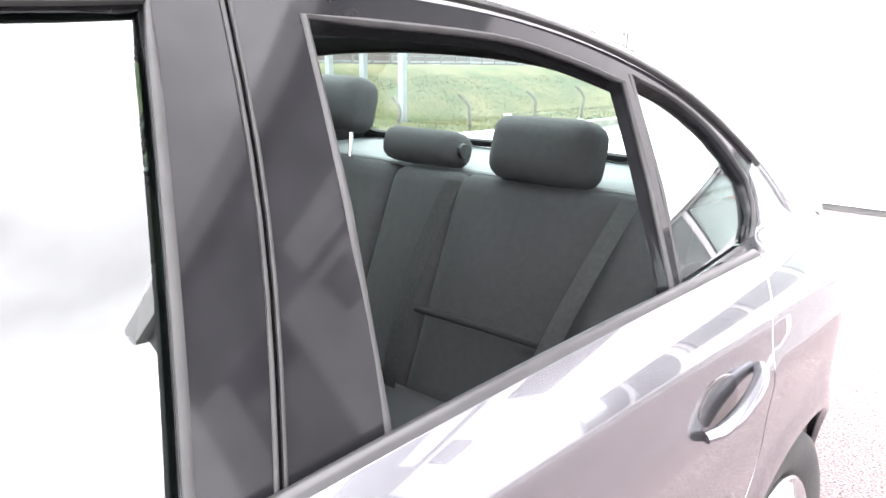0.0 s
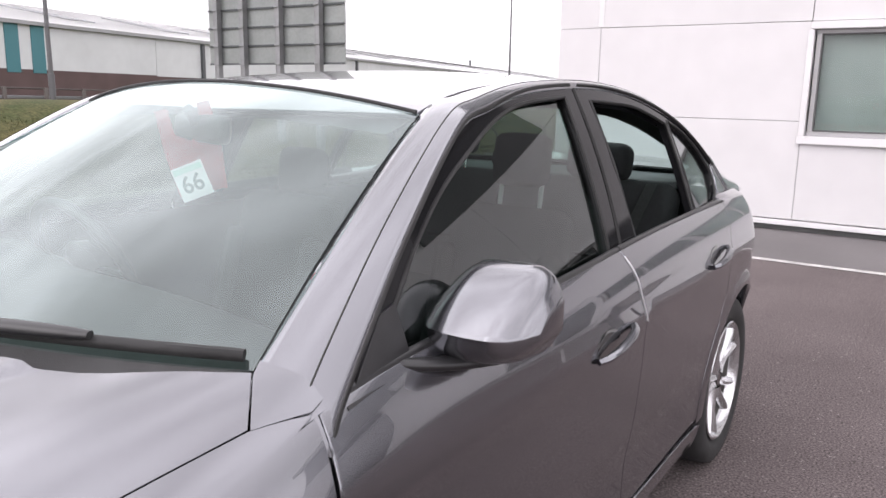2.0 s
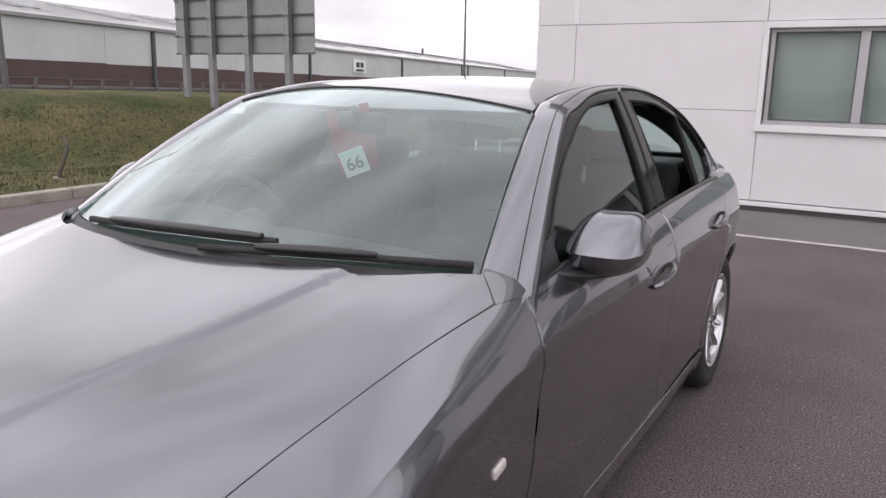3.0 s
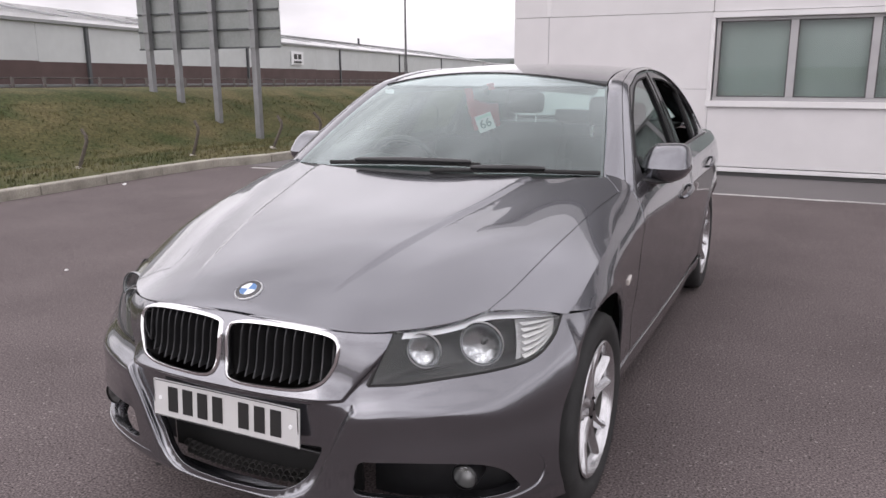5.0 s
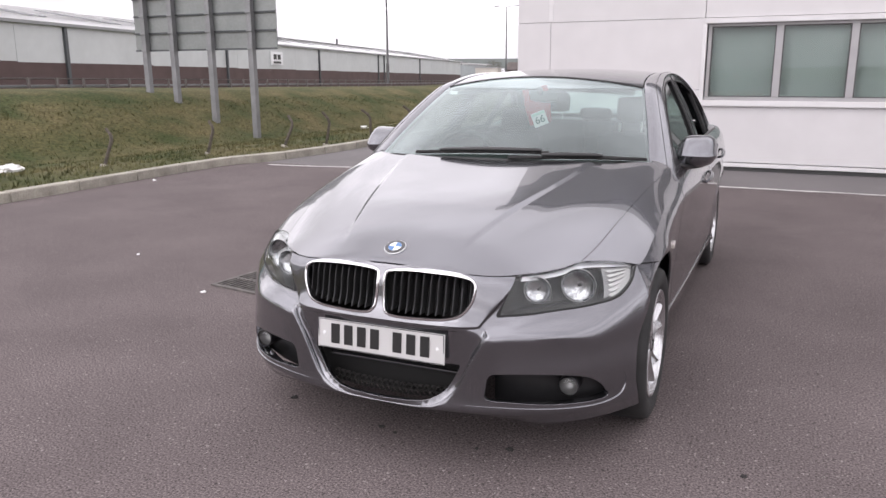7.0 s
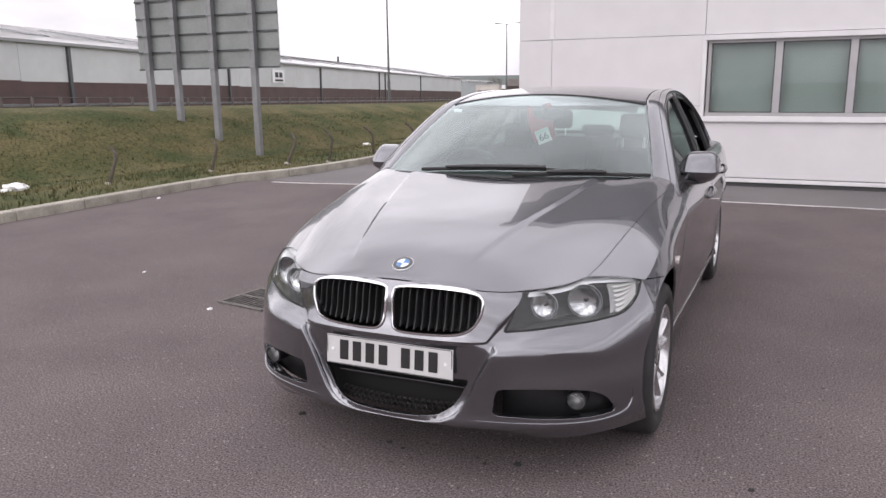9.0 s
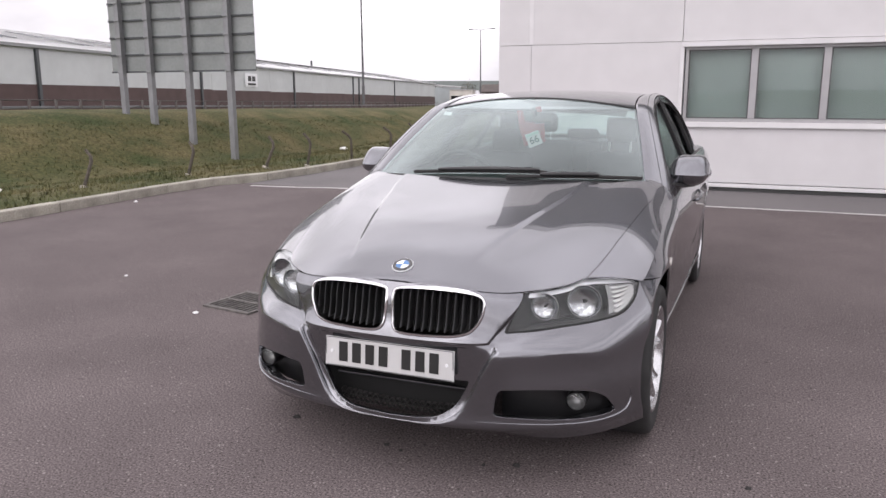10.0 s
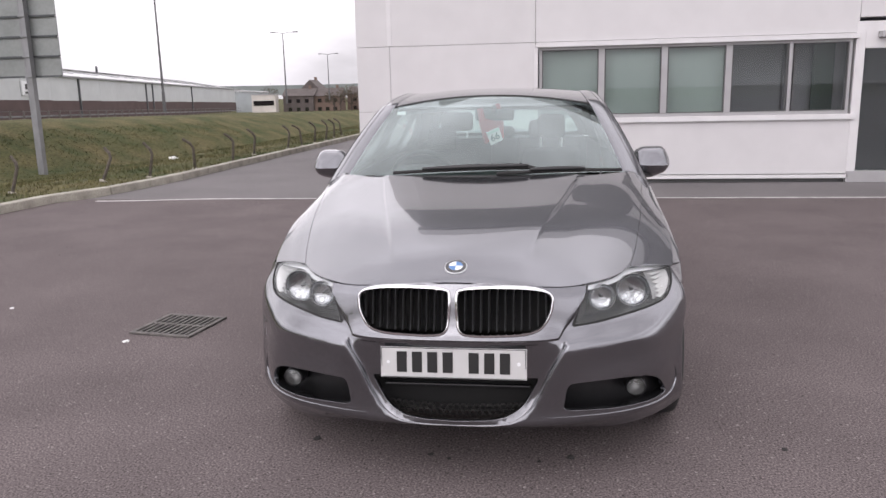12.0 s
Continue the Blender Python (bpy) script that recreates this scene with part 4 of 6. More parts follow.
for flip in (False, True):
    q = (lambda d: mirrored(d)) if flip else (lambda d: d)
    hl = build("headlamp", [q(sheet([[lamp_face(u, v, 0.090 * min(1, 6 * v, 6 * (1 - v), 6 * u + 0.1, 6 * (1 - u))) for u in np.linspace(0, 1, 41)] for v in np.linspace(0.0, 1.0, 13)], centre=(0, 2, 0.5)))], LAMP_GREY, car, "clear headlamp unit with two round reflectors")
    lens = build("lens", [q(sheet([[lamp_face(u, v) for u in np.linspace(0.0, 1, 41)] for v in np.linspace(0, 1, 13)], centre=(0, 2, 0.5)))], LAMP_GLASS, hl, "clear plastic cover")
    lens.visible_shadow = False
    build("eyebrow", [q(sheet([[lamp_face(u, v, 0.018) for u in np.linspace(0.06, 0.97, 36)] for v in np.linspace(0.84, 0.99, 4)], centre=(0, 2, 0.5)))], SILVER, hl, "bright silver strip along the top")
    lamp_round("reflector", 0.200, 0.575, 0.048, hl, flip)
    lamp_round("reflector", 0.455, 0.475, 0.061, hl, flip)
    build("bezel", [q(sheet([[lamp_face(u + 0.05 * v, v, 0.034) for u in np.linspace(0.60, 0.92 - 0.05 * (1 - v), 14)] for v in np.linspace(0.04, 0.82, 8)], centre=(0, 2, 0.5)))], BEZEL, hl, "satin silver surround of the indicator")
    for i in range(6):
        v0 = 0.06 + i * 0.125
        build("indicator_slat", [q(sheet([[lamp_face(u + 0.035 * v0, v, 0.012 + 0.014 * (v - v0) / 0.055) for u in np.linspace(0.63, 0.92 - 0.05 * (1 - v0), 12)] for v in (v0, v0 + 0.02, v0 + 0.065)], centre=(0, 2, 0.5)))], SLAT, hl)
    rimline = [lamp_face(u, 0.0) for u in np.linspace(0, 1, 30)]
    bm = bmesh.new()
    pts = [p * np.array((-1 if flip else 1, 1, 1)) for p in rimline]
    tube(bm, pts, 0.004, 6)
    tube(bm, [lamp_face(0.0, v) * np.array((-1 if flip else 1, 1, 1)) for v in np.linspace(0, 1, 6)], 0.006, 6)
    part("seal", bm, RUBBER, hl, "", 60)

# twin grilles
for flip in (1, -1):
    gr = part("grille", boxy((0.35, 0.01, 0.165), pose(flip * 0.178, 0.125, 0.614)), INNER, car, "black slatted grille with a chrome surround")
    line = [body(s, z) for s, z in thin(kidney, 0.008)]
    line = [Vector((p[0] * flip, p[1] - 0.003, p[2])) for p in line]
    bm = bmesh.new()
    n = len(line)
    rings = []
    c = Vector((flip * 0.185, 0.07, 0.63))
    for i, p in enumerate(line):
        t = (line[(i + 1) % n] - line[i - 1]).normalized()
        w = (c - p)
        w = (w - t * w.dot(t)).normalized()
        f = w.cross(t).normalized()
        if f.y > 0:
            f = -f
        rings.append([bm.verts.new(p + w * a + f * b) for a, b in ((-0.002, 0.0), (-0.001, 0.004), (0.003, 0.007), (0.007, 0.005), (0.010, -0.004), (0.013, -0.05), (0.0, -0.05))])
    for i in range(n):
        a, b = rings[i], rings[(i + 1) % n]
        for k in range(7):
            bm.faces.new((a[k], a[(k + 1) % 7], b[(k + 1) % 7], b[k]))
    bmesh.ops.recalc_face_normals(bm, faces=bm.faces)
    part("chrome_surround", bm, CHROME, gr, "polished chrome surround", 50)
    kp = [(float(np.interp(s, _u, _x)), z) for s, z in kidney]
    for i in range(11):
        x = 0.040 + i * 0.0285
        zs = []
        for a, b in zip(kp, kp[1:] + kp[:1]):
            if (a[0] - x) * (b[0] - x) < 0:
                zs.append(a[1] + (b[1] - a[1]) * (x - a[0]) / (b[0] - a[0]))
        if len(zs) < 2:
            continue
        z0, z1 = min(zs) + 0.008, max(zs) - 0.008
        bm = bmesh.new()
        for k, zz in enumerate(np.linspace(z0, z1, 7)):
            yb = body(across(x), zz)[1] + 0.020
            ring = [bm.verts.new((flip * (x + dx), yb + dy, zz)) for dx, dy in ((-0.0030, 0.045), (-0.0022, 0.003), (0.0, 0.0), (0.0022, 0.003), (0.0030, 0.045))]
            if k:
                for j in range(5):
                    bm.faces.new((old[j], old[(j + 1) % 5], ring[(j + 1) % 5], ring[j]))
            old = ring
        bmesh.ops.recalc_face_normals(bm, faces=bm.faces)
        part("slat", bm, GRILLE_EDGE, gr)

# badge on the bonnet
bc = Vector(bonnet(0, 0.142))
tilt = math.degrees(math.atan2(bonnet(0, 0.164)[2] - bonnet(0, 0.12)[2], 0.044))
bm_at = Matrix.Translation(bc) @ pose(0, 0, 0.002, tilt) @ pose(0, 0, 0, 0, -90, 0)
badge = part("badge", lathe(bmesh.new(), [(0.0, 0.004), (0.040, 0.003), (0.0415, 0.001), (0.041, -0.006)], 40, bm_at), SILVER, car, "round enamel badge", 40)
part("black_ring", lathe(bmesh.new(), [(0.026, 0.0045), (0.038, 0.0042), (0.0385, 0.003)], 40, bm_at), BLACK_GLOSS, badge)
for k in range(4):
    bm = bmesh.new()
    c = bm.verts.new(bm_at @ Vector((0.0056, 0, 0)))
    arcv = [bm.verts.new(bm_at @ Vector((0.0052, 0.0255 * math.cos(a), 0.0255 * math.sin(a)))) for a in np.linspace(radians(90 * k), radians(90 * k + 90), 9)]
    for a, b in zip(arcv, arcv[1:]):
        bm.faces.new((c, a, b))
    part("quarter", bm, BLUE if k % 2 else WHITE, badge)

# number plate
plate = part("number_plate", boxy((0.52, 0.006, 0.112), pose(0, 0.004, 0.445, -4), 0.002), PLATE, car, "white number plate with dark bars")
for x in (-0.1835, -0.1285, -0.0735, -0.0185, 0.0735, 0.1285, 0.1835):
    part("dark_bar", boxy((0.036, 0.002, 0.075), pose(x, -0.0005, 0.448, -4), 0.0005, 1), INK, plate)
for x in (-0.232, 0.232):
    part("screw_cap", lathe(bmesh.new(), [(0.0, 0.002), (0.006, 0.0015), (0.007, -0.002)], 14, pose(x, 0.0, 0.447, -4) @ pose(0, 0, 0, 0, 0, -90)), WHITE, plate, "", 40)
part("maker_bar", boxy((0.085, 0.002, 0.005), pose(0, 0.0035, 0.396, -4)), INK, plate)
border = bmesh.new()
for x, z, w, h in ((0, 0.4985, 0.51, 0.0025), (0, 0.3925, 0.51, 0.0025), (-0.256, 0.445, 0.0025, 0.108), (0.256, 0.445, 0.0025, 0.108)):
    box(border, (w, 0.001, h), pose(x, 0.0005 - 0.07 * (0.445 - z), z))
part("plate_border", border, LAMP_GREY, plate)

# lower intakes
duct = part("lower_intake", boxy((0.70, 0.01, 0.20), pose(0, 0.17, 0.30)), INNER, car, "dark mesh lower air intake")
for k in range(22):
    for r in range(2):
        x = -0.255 + k * 0.0243 + (0.012 if r % 2 else 0)
        if abs(x) > 0.25:
            continue
        bm = lathe(bmesh.new(), [(0.0105, 0.004), (0.0125, 0.002), (0.0125, -0.012), (0.0105, -0.012)], 6, pose(x, 0.085 + 0.25 * x * x, 0.226 + 0.12 * x * x + r * 0.0195, 0, 0, -90), True)
        part("mesh_cell", bm, MESH, duct)
bm = boxy((0.54, 0.02, 0.010), pose(0, 0.11, 0.325), 0.004)
part("intake_bar", bm, GRILLE, duct)
for flip in (1, -1):
    fd = build("side_intake", [sheet([[(flip * x, 0.16 + 0.9 * max(0, x - 0.42) ** 1.6 + 0.03, z) for x in np.linspace(0.38, 0.80, 10)] for z in (0.20, 0.30, 0.38)], centre=(0, 2, 0.3))], GRILLE, car, "dark side air intake")
    fm = look((flip * 0.655, 0.210, 0.303), (flip * 0.705, -1.0, 0.285)) @ pose(0, 0, 0, 0, 90, 0)
    fog = part("fog_lamp", lathe(bmesh.new(), [(0.034, 0.022), (0.038, 0.018), (0.038, -0.05), (0.0, -0.05)], 28, fm), GRILLE, car, "round clear fog lamp", 40)
    part("reflector", lathe(bmesh.new(), [(0.034, 0.012), (0.030, -0.004), (0.018, -0.018), (0.0, -0.022)], 28, fm), material("dull_reflector", (0.20, 0.20, 0.20), 0.35, 0.7), fog, "", 60)
    g = part("cover", lathe(bmesh.new(), [(0.035, 0.015), (0.027, 0.022), (0.014, 0.026), (0.0, 0.027)], 28, fm), LAMP_GLASS, fog, "", 60)
    g.visible_shadow = False
    run = [(across(x), z) for x, z in curve([(0.330, 0.238), (0.48, 0.234), (0.63, 0.228), (0.735, 0.226), (0.787, 0.240), (0.803, 0.275), (0.802, 0.310), (0.790, 0.340)], 6)]
    pts = [np.array(body(s, z)) for s, z in run]
    blade = []
    for i, p in enumerate(pts):
        t = i / (len(pts) - 1)
        out = np.array((float(np.interp(run[i][0], _u, _NX)), float(np.interp(run[i][0], _u, _NY)), 0))
        ahead = pts[min(i + 1, len(pts) - 1)] - pts[max(i - 1, 0)]
        rise = np.cross(ahead / np.linalg.norm(ahead), out)
        w = min(1.0, 0.15 + 3 * t, 0.2 + 4 * (1 - t))
        blade.append([tuple(np.array((flip, 1, 1)) * (p + out * a - rise * c)) for a, c in ((-0.050 * w, 0.010 * w), (-0.02 * w, 0.006 * w), (0.001 * w, 0.003 * w), (0.0045 * w, 0.0), (0.003 * w, -0.003 * w), (-0.03 * w, -0.010 * w))])
    build("intake_blade", [sheet(blade, centre=(0, 1.5, 0.1))], PAINT, fd, "painted blade below the intake")

# mirrors
mirror_front = gentle([(0.0, 1.668), (0.15, 1.648), (0.4, 1.640), (0.7, 1.648), (0.9, 1.668), (1.0, 1.690)])
mirror_top = gentle([(0.0, 1.040), (0.12, 1.064), (0.3, 1.080), (0.75, 1.082), (0.92, 1.070), (1.0, 1.048)])
mirror_base = gentle([(0.0, 0.918), (0.3, 0.914), (0.6, 0.922), (0.85, 0.938), (1.0, 0.966)])
for flip, mx in ((1, 0.882), (-1, 0.898)):
    bm = bmesh.new()
    rings = []
    for t in np.linspace(0, 1, 22):
        t = 0.5 - 0.5 * math.cos(math.pi * t)
        yf, zt, zb, zc, yb = mirror_front(t), mirror_top(t), mirror_base(t), 0.990 - 0.004 * t, 1.805
        ring = [(yb, zt - 0.008), (yb - 0.006, zt - 0.001)]
        ring += [(yb - 0.012 - (yb - 0.012 - yf) * q, zc + (zt - zc) * (1 - q ** 1.8)) for q in np.linspace(0.0, 0.96, 9)]
        ring += [(yf, zc), (yf + 0.003, zc - 0.006)]
        ring += [(yf + 0.003 + (yb - 0.02 - yf) * q ** 2.0, zc - 0.006 - (zc - 0.006 - zb) * (1 - (1 - q) ** 1.9)) for q in np.linspace(0.12, 1.0, 9)]
        ring += [(yb, zb + 0.008)]
        k = 1 - 0.30 * abs(2 * t - 1) ** 8
        rings.append([bm.verts.new((flip * (mx + 0.097 * (2 * t - 1)), 1.78 + (y - 1.78) * k, 0.995 + (z - 1.0) * k)) for y, z in ring])
    n = len(rings[0])
    for a, b in zip(rings, rings[1:]):
        for q in range(n):
            bm.faces.new((a[q], a[(q + 1) % n], b[(q + 1) % n], b[q]))
    bm.faces.new(rings[0])
    bm.faces.new(rings[-1])
    bmesh.ops.recalc_face_normals(bm, faces=bm.faces)
    door = front_doors[0] if flip > 0 else front_doors[1]
    mir = part("door_mirror", bm, PAINT, door, "grey painted door mirror", 62)
    bm = boxy((0.150, 0.004, 0.115), pose(flip * mx, 1.807, 0.995), 0.03, 4)
    part("mirror_glass", bm, material("mirror_silver", (0.85, 0.87, 0.88), 0.02, 1.0), door)
    bm = tube(bmesh.new(), [(flip * x, y, z) for x, y, z in curve([(0.785, 1.545, 0.955), (0.825, 1.60, 0.940), (0.860, 1.68, 0.928), (0.905, 1.755, 0.930)], 5)], lambda t: 0.015 + 0.007 * t, 12, 0.6)
    part("mirror_arm", bm, BLACK_TRIM, door, "", 60)
    tri = patch([(1.47, 0.945), (1.60, 0.952), (1.60, 1.03), (1.56, 1.02)], lambda y, z: (flip * (cabin_side(y, z)[0] + 0.012), y, z), 0.03, thick=0.01, centre=(0, 1.6, 0.9))
    build("mirror_triangle", [tri], BLACK_TRIM, door)

# door handles, side markers
for flip in (1, -1):
    for door, y0, y1, z0 in ((front_doors, 2.165, 2.375, 0.783), (rear_doors, 3.050, 3.250, 0.832)):
        ob = door[0] if flip > 0 else door[1]
        # Black ellipse on the door skin paints the shade of the handle's hollow.
        yc = y0 + 0.085
        rows = []
        for a in np.linspace(0, 2 * math.pi, 25):
            rows.append([])
            for r in (1.0, 0.93, 0.75, 0.45, 0.0):
                y, z = yc - 0.012 + 0.062 * r * math.cos(a), z0 + 0.032 + 0.030 * r * math.sin(a)
                x = flank(y, z)[0] + (0.0004 if r == 1.0 else 0.0012)
                rows[-1].append((flip * x, y, z))
        build("handle_recess", [sheet(rows, centre=(0, yc, z0))], BLACK_GLOSS, ob, "black patch for the shaded hollow behind the handle")
        pts = []
        for t in np.linspace(0, 1, 11):
            y = y0 + 0.012 + t * (y1 - y0 - 0.012)
            z = z0 + 0.006 + 0.036 * t
            x = flank(y, z)[0] + 0.005 + 0.020 * math.sin(math.pi * min(1, max(0, t))) ** 0.5
            pts.append((flip * x, y, z))
        part("handle", tube(bmesh.new(), pts, lambda t: 0.0125 - 0.003 * abs(2 * t - 1) ** 3, 10, 0.8), PAINT, ob, "painted pull handle", 60)
    w = wings[0] if flip > 0 else wings[1]
    bm = boxy((0.012, 0.052, 0.024), pose(flip * (flank(1.183, 0.633)[0] + 0.001), 1.183, 0.633, 10, 0, 0), 0.005, 3)
    part("side_marker", bm, material("clear_marker_plastic", (0.62, 0.58, 0.54), 0.15, coat=1.0), w, "small clear side marker lamp", 50)

# scuttle and wipers
part("screen_seal", tube(bmesh.new(), [np.array(windscreen(u, 1.0)) + (0, 0.001, 0.003) for u in np.linspace(-0.99, 0.99, 40)], 0.0045, 6), RUBBER, screen, "", 60)
cowl_rows = []
for u in np.linspace(-1, 1, 41):
    x = 0.715 * u
    hb = np.interp(abs(x), [p[0] for p in reversed(hood_back)], [p[1] for p in reversed(hood_back)])
    a = bonnet(x, hb + 0.004)
    b = windscreen(u, -0.005)
    cowl_rows.append([(a[0], a[1] - 0.05, a[2] - 0.045), (a[0], a[1], a[2] - 0.03), ((a[0] + b[0]) / 2, (a[1] + b[1]) / 2, min(a[2], b[2]) - 0.02), b])
build("scuttle_panel", [sheet(cowl_rows, centre=(0, 1.6, 0.3))], PLASTIC, car, "black plastic scuttle under the windscreen")
for u0, v0, u1, v1, t0, t1 in ((-0.62, 0.004, 0.38, 0.048, 0.25, 0.98), (0.12, -0.012, 0.985, 0.020, 0.30, 0.72)):
    line = [np.array(windscreen(u0 + (u1 - u0) * t, v0 + (v1 - v0) * t + 0.010 * math.sin(math.pi * t))) + (0, -0.008, 0.012) for t in np.linspace(0, 1, 24)]
    wp = part("wiper", tube(bmesh.new(), line, 0.0095, 6), RUBBER, car, "black wiper blade on the windscreen", 60)
    k0, k1 = int(t0 * 23), int(t1 * 23)
    arm = [line[k] + (0, -0.010, 0.012) for k in range(k0, k1 + 1)]
    part("wiper_arm", tube(bmesh.new(), arm, lambda t: 0.009 + 0.006 * math.sin(math.pi * t) ** 0.5, 8, 0.75), BLACK_TRIM, wp, "", 60)

# ---- the car: cabin and hidden shells ----
bm = boxy((1.5, 2.75, 0.04), pose(0, 2.55, 0.20))
part("floor_pan", bm, INNER, car)
bm = boxy((1.42, 0.03, 0.80), pose(0, 1.24, 0.52))
part("bulkhead", bm, INNER, car)
rows = [[(x * min(1, 0.72 + (y - 0.3) * 0.3), y, bonnet(x * min(1, 0.72 + (y - 0.3) * 0.3), y)[2] - 0.05) for x in np.linspace(-0.72, 0.72, 20)] for y in np.linspace(0.22, 1.25, 14)]
build("engine_cover", [sheet(rows)], INNER, car)
part("engine_bay", boxy((1.15, 0.75, 0.42), pose(0, 0.72, 0.42), 0.05), INNER, car)
for flip in (1, -1):
    for yc in (HUB_F, HUB_R):
        bm = bmesh.new()
        for xx0, xx1 in ((0.80, 0.50),):
            prof = [[bm.verts.new((flip * x, yc + (ARCH + 0.004) * math.cos(a), ARCH_Z + (ARCH + 0.004) * math.sin(a))) for a in np.linspace(radians(-20), radians(200), 30)] for x in (xx0, xx1)]
            for i in range(29):
                bm.faces.new((prof[0][i], prof[0][i + 1], prof[1][i + 1], prof[1][i]))
        part("wheel_arch_liner", bm, INNER, car)
    rows = [[(flip * (flank(y, z)[0] - 0.055), y, z) for z in np.linspace(0.22, 0.93, 8)] for y in np.linspace(1.25, 3.85, 24)]
    build("door_card", [sheet(rows)], PLASTIC, car, "dark grey inner door lining")
    inner = []
    for (gx, gy, gz), (fy, fz) in zip(GLASS_EDGE, FRAME_LINE):
        a, b = np.array((gx - 0.01, gy, gz - 0.012)), np.array(cabin_side(fy, fz)) + (-0.02, 0, -0.012)
        inner.append([(flip * p[0], p[1], p[2]) for p in (a, a + (b - a) * 0.5 - (0.02, 0, 0.015), b)])
    build("pillar_trim", [sheet(inner)], LINING, car)
# Paler than the pillar trim: sky reflected in the windscreen is put into its colour.
rows = [[(x, y, roof_top(x, y)[2] - 0.030) for x in np.linspace(-0.52, 0.52, 16)] for y in np.linspace(1.92, 3.27, 22)]
build("roof_lining", [sheet(rows)], GREY_TRIM, car, "roof lining, lightened for sky glare in the windscreen")


def cushion(size, m, bevel, mat, parent, name, label="", puff=0.0):
    bm = bmesh.new()
    bmesh.ops.create_cube(bm, size=1.0, matrix=Matrix.Diagonal((*size, 1)))
    bmesh.ops.bevel(bm, geom=list(bm.edges), offset=bevel, segments=4, affect="EDGES", profile=0.55)
    bmesh.ops.transform(bm, matrix=m, verts=bm.verts)
    return part(name, bm, mat, parent, label, 60)


def front_seat(x, y, top):
    s = cushion((0.50, 0.50, 0.16), pose(x, y - 0.67, 0.50, 6), 0.06, CLOTH, car, "front_seat", "charcoal cloth front seat with headrest")
    cushion((0.40, 0.13, 0.62), pose(x, y - 0.12, 0.71, -16), 0.06, CLOTH, s, "backrest")
    for k in (-1, 1):
        cushion((0.07, 0.13, 0.46), pose(x + k * 0.175, y - 0.17, 0.66, -16), 0.035, CLOTH, s, "side_bolster")
        part("headrest_post", tube(bmesh.new(), [(x + k * 0.070, y - 0.012, 0.95), (x + k * 0.070, y + 0.012, 1.10)], 0.008, 8), SILVER, s, "bright steel post", 60)
    cushion((0.185, 0.085, 0.165), pose(x, y + 0.005, top, -8), 0.04, CLOTH, s, "headrest")


front_seat(0.353, 2.815, 1.148)
front_seat(-0.37, 2.60, 1.075)
bench = cushion((1.30, 0.55, 0.18), pose(0, 3.05, 0.48, 8), 0.06, CLOTH, car, "rear_bench", "charcoal cloth rear bench with three headrests")
for x, w in ((0.36, 0.54), (-0.36, 0.54), (0.0, 0.24)):
    cushion((w - 0.01, 0.15, 0.60), pose(x, 3.46, 0.74, -22), 0.05, CLOTH, bench, "backrest")
for x in (0.33, -0.33):
    bm = tube(bmesh.new(), [(x - 0.20, 3.335, 0.76), (x, 3.330, 0.765), (x + 0.20, 3.335, 0.76)], 0.007, 6)
    part("seam", bm, INNER, bench, "", 60)
for x, zz, hh in ((0.31, 1.098, 0.120), (-0.38, 1.165, 0.125)):
    cushion((0.255, 0.115, hh + 0.02), pose(x, 3.55, zz, -14), 0.045, CLOTH, bench, "headrest")
for x in (-0.30, -0.44):
    part("headrest_post", tube(bmesh.new(), [(x, 3.53, 1.00), (x, 3.54, 1.11)], 0.0065, 8), CHROME, bench, "chrome post", 60)
cushion((0.24, 0.10, 0.085), pose(-0.05, 3.56, 1.077, -14), 0.038, CLOTH, bench, "centre_headrest")
part("headrest_cap", lathe(bmesh.new(), [(0.0, 0.006), (0.016, 0.005), (0.018, -0.004)], 16, pose(0.072, 3.555, 1.077)), GRILLE, bench, "", 40)
for x0, x1 in (((0.165, 3.43, 1.035), (0.12, 3.27, 0.60)), ((0.545, 3.50, 1.03), (0.485, 3.20, 0.60))):
    bm = bmesh.new()
    a, b = Vector(x0), Vector(x1)
    vs = []
    for t in np.linspace(0, 1, 10):
        c = a.lerp(b, t) + Vector((0, -0.035 * math.sin(math.pi * t) - 0.012, 0.0))
        vs.append((bm.verts.new(c + Vector((-0.021, 0, 0))), bm.verts.new(c + Vector((0.021, 0.0, 0.0)))))
    for p, q in zip(vs, vs[1:]):
        bm.faces.new((p[0], p[1], q[1], q[0]))
    bmesh.ops.solidify(bm, geom=list(bm.faces), thickness=0.002)
    part("seat_belt", bm, BELT, bench, "grey seat belt webbing")
part("belt_buckle", boxy((0.05, 0.025, 0.07), pose(0.105, 3.22, 0.575, -20), 0.008), BLACK_TRIM, bench)
part("belt_tongue", boxy((0.04, 0.006, 0.05), pose(0.10, 3.225, 0.625, -20), 0.004), CHROME, bench, "steel belt tongue")
part("seat_bulkhead", boxy((1.50, 0.03, 0.76), pose(0, 3.80, 0.62)), INNER, car)
bm = boxy((1.22, 0.44, 0.03), pose(0, 3.78, 1.018), 0.01)
part("parcel_shelf", bm, GREY_TRIM, car, "grey parcel shelf behind the rear seats")

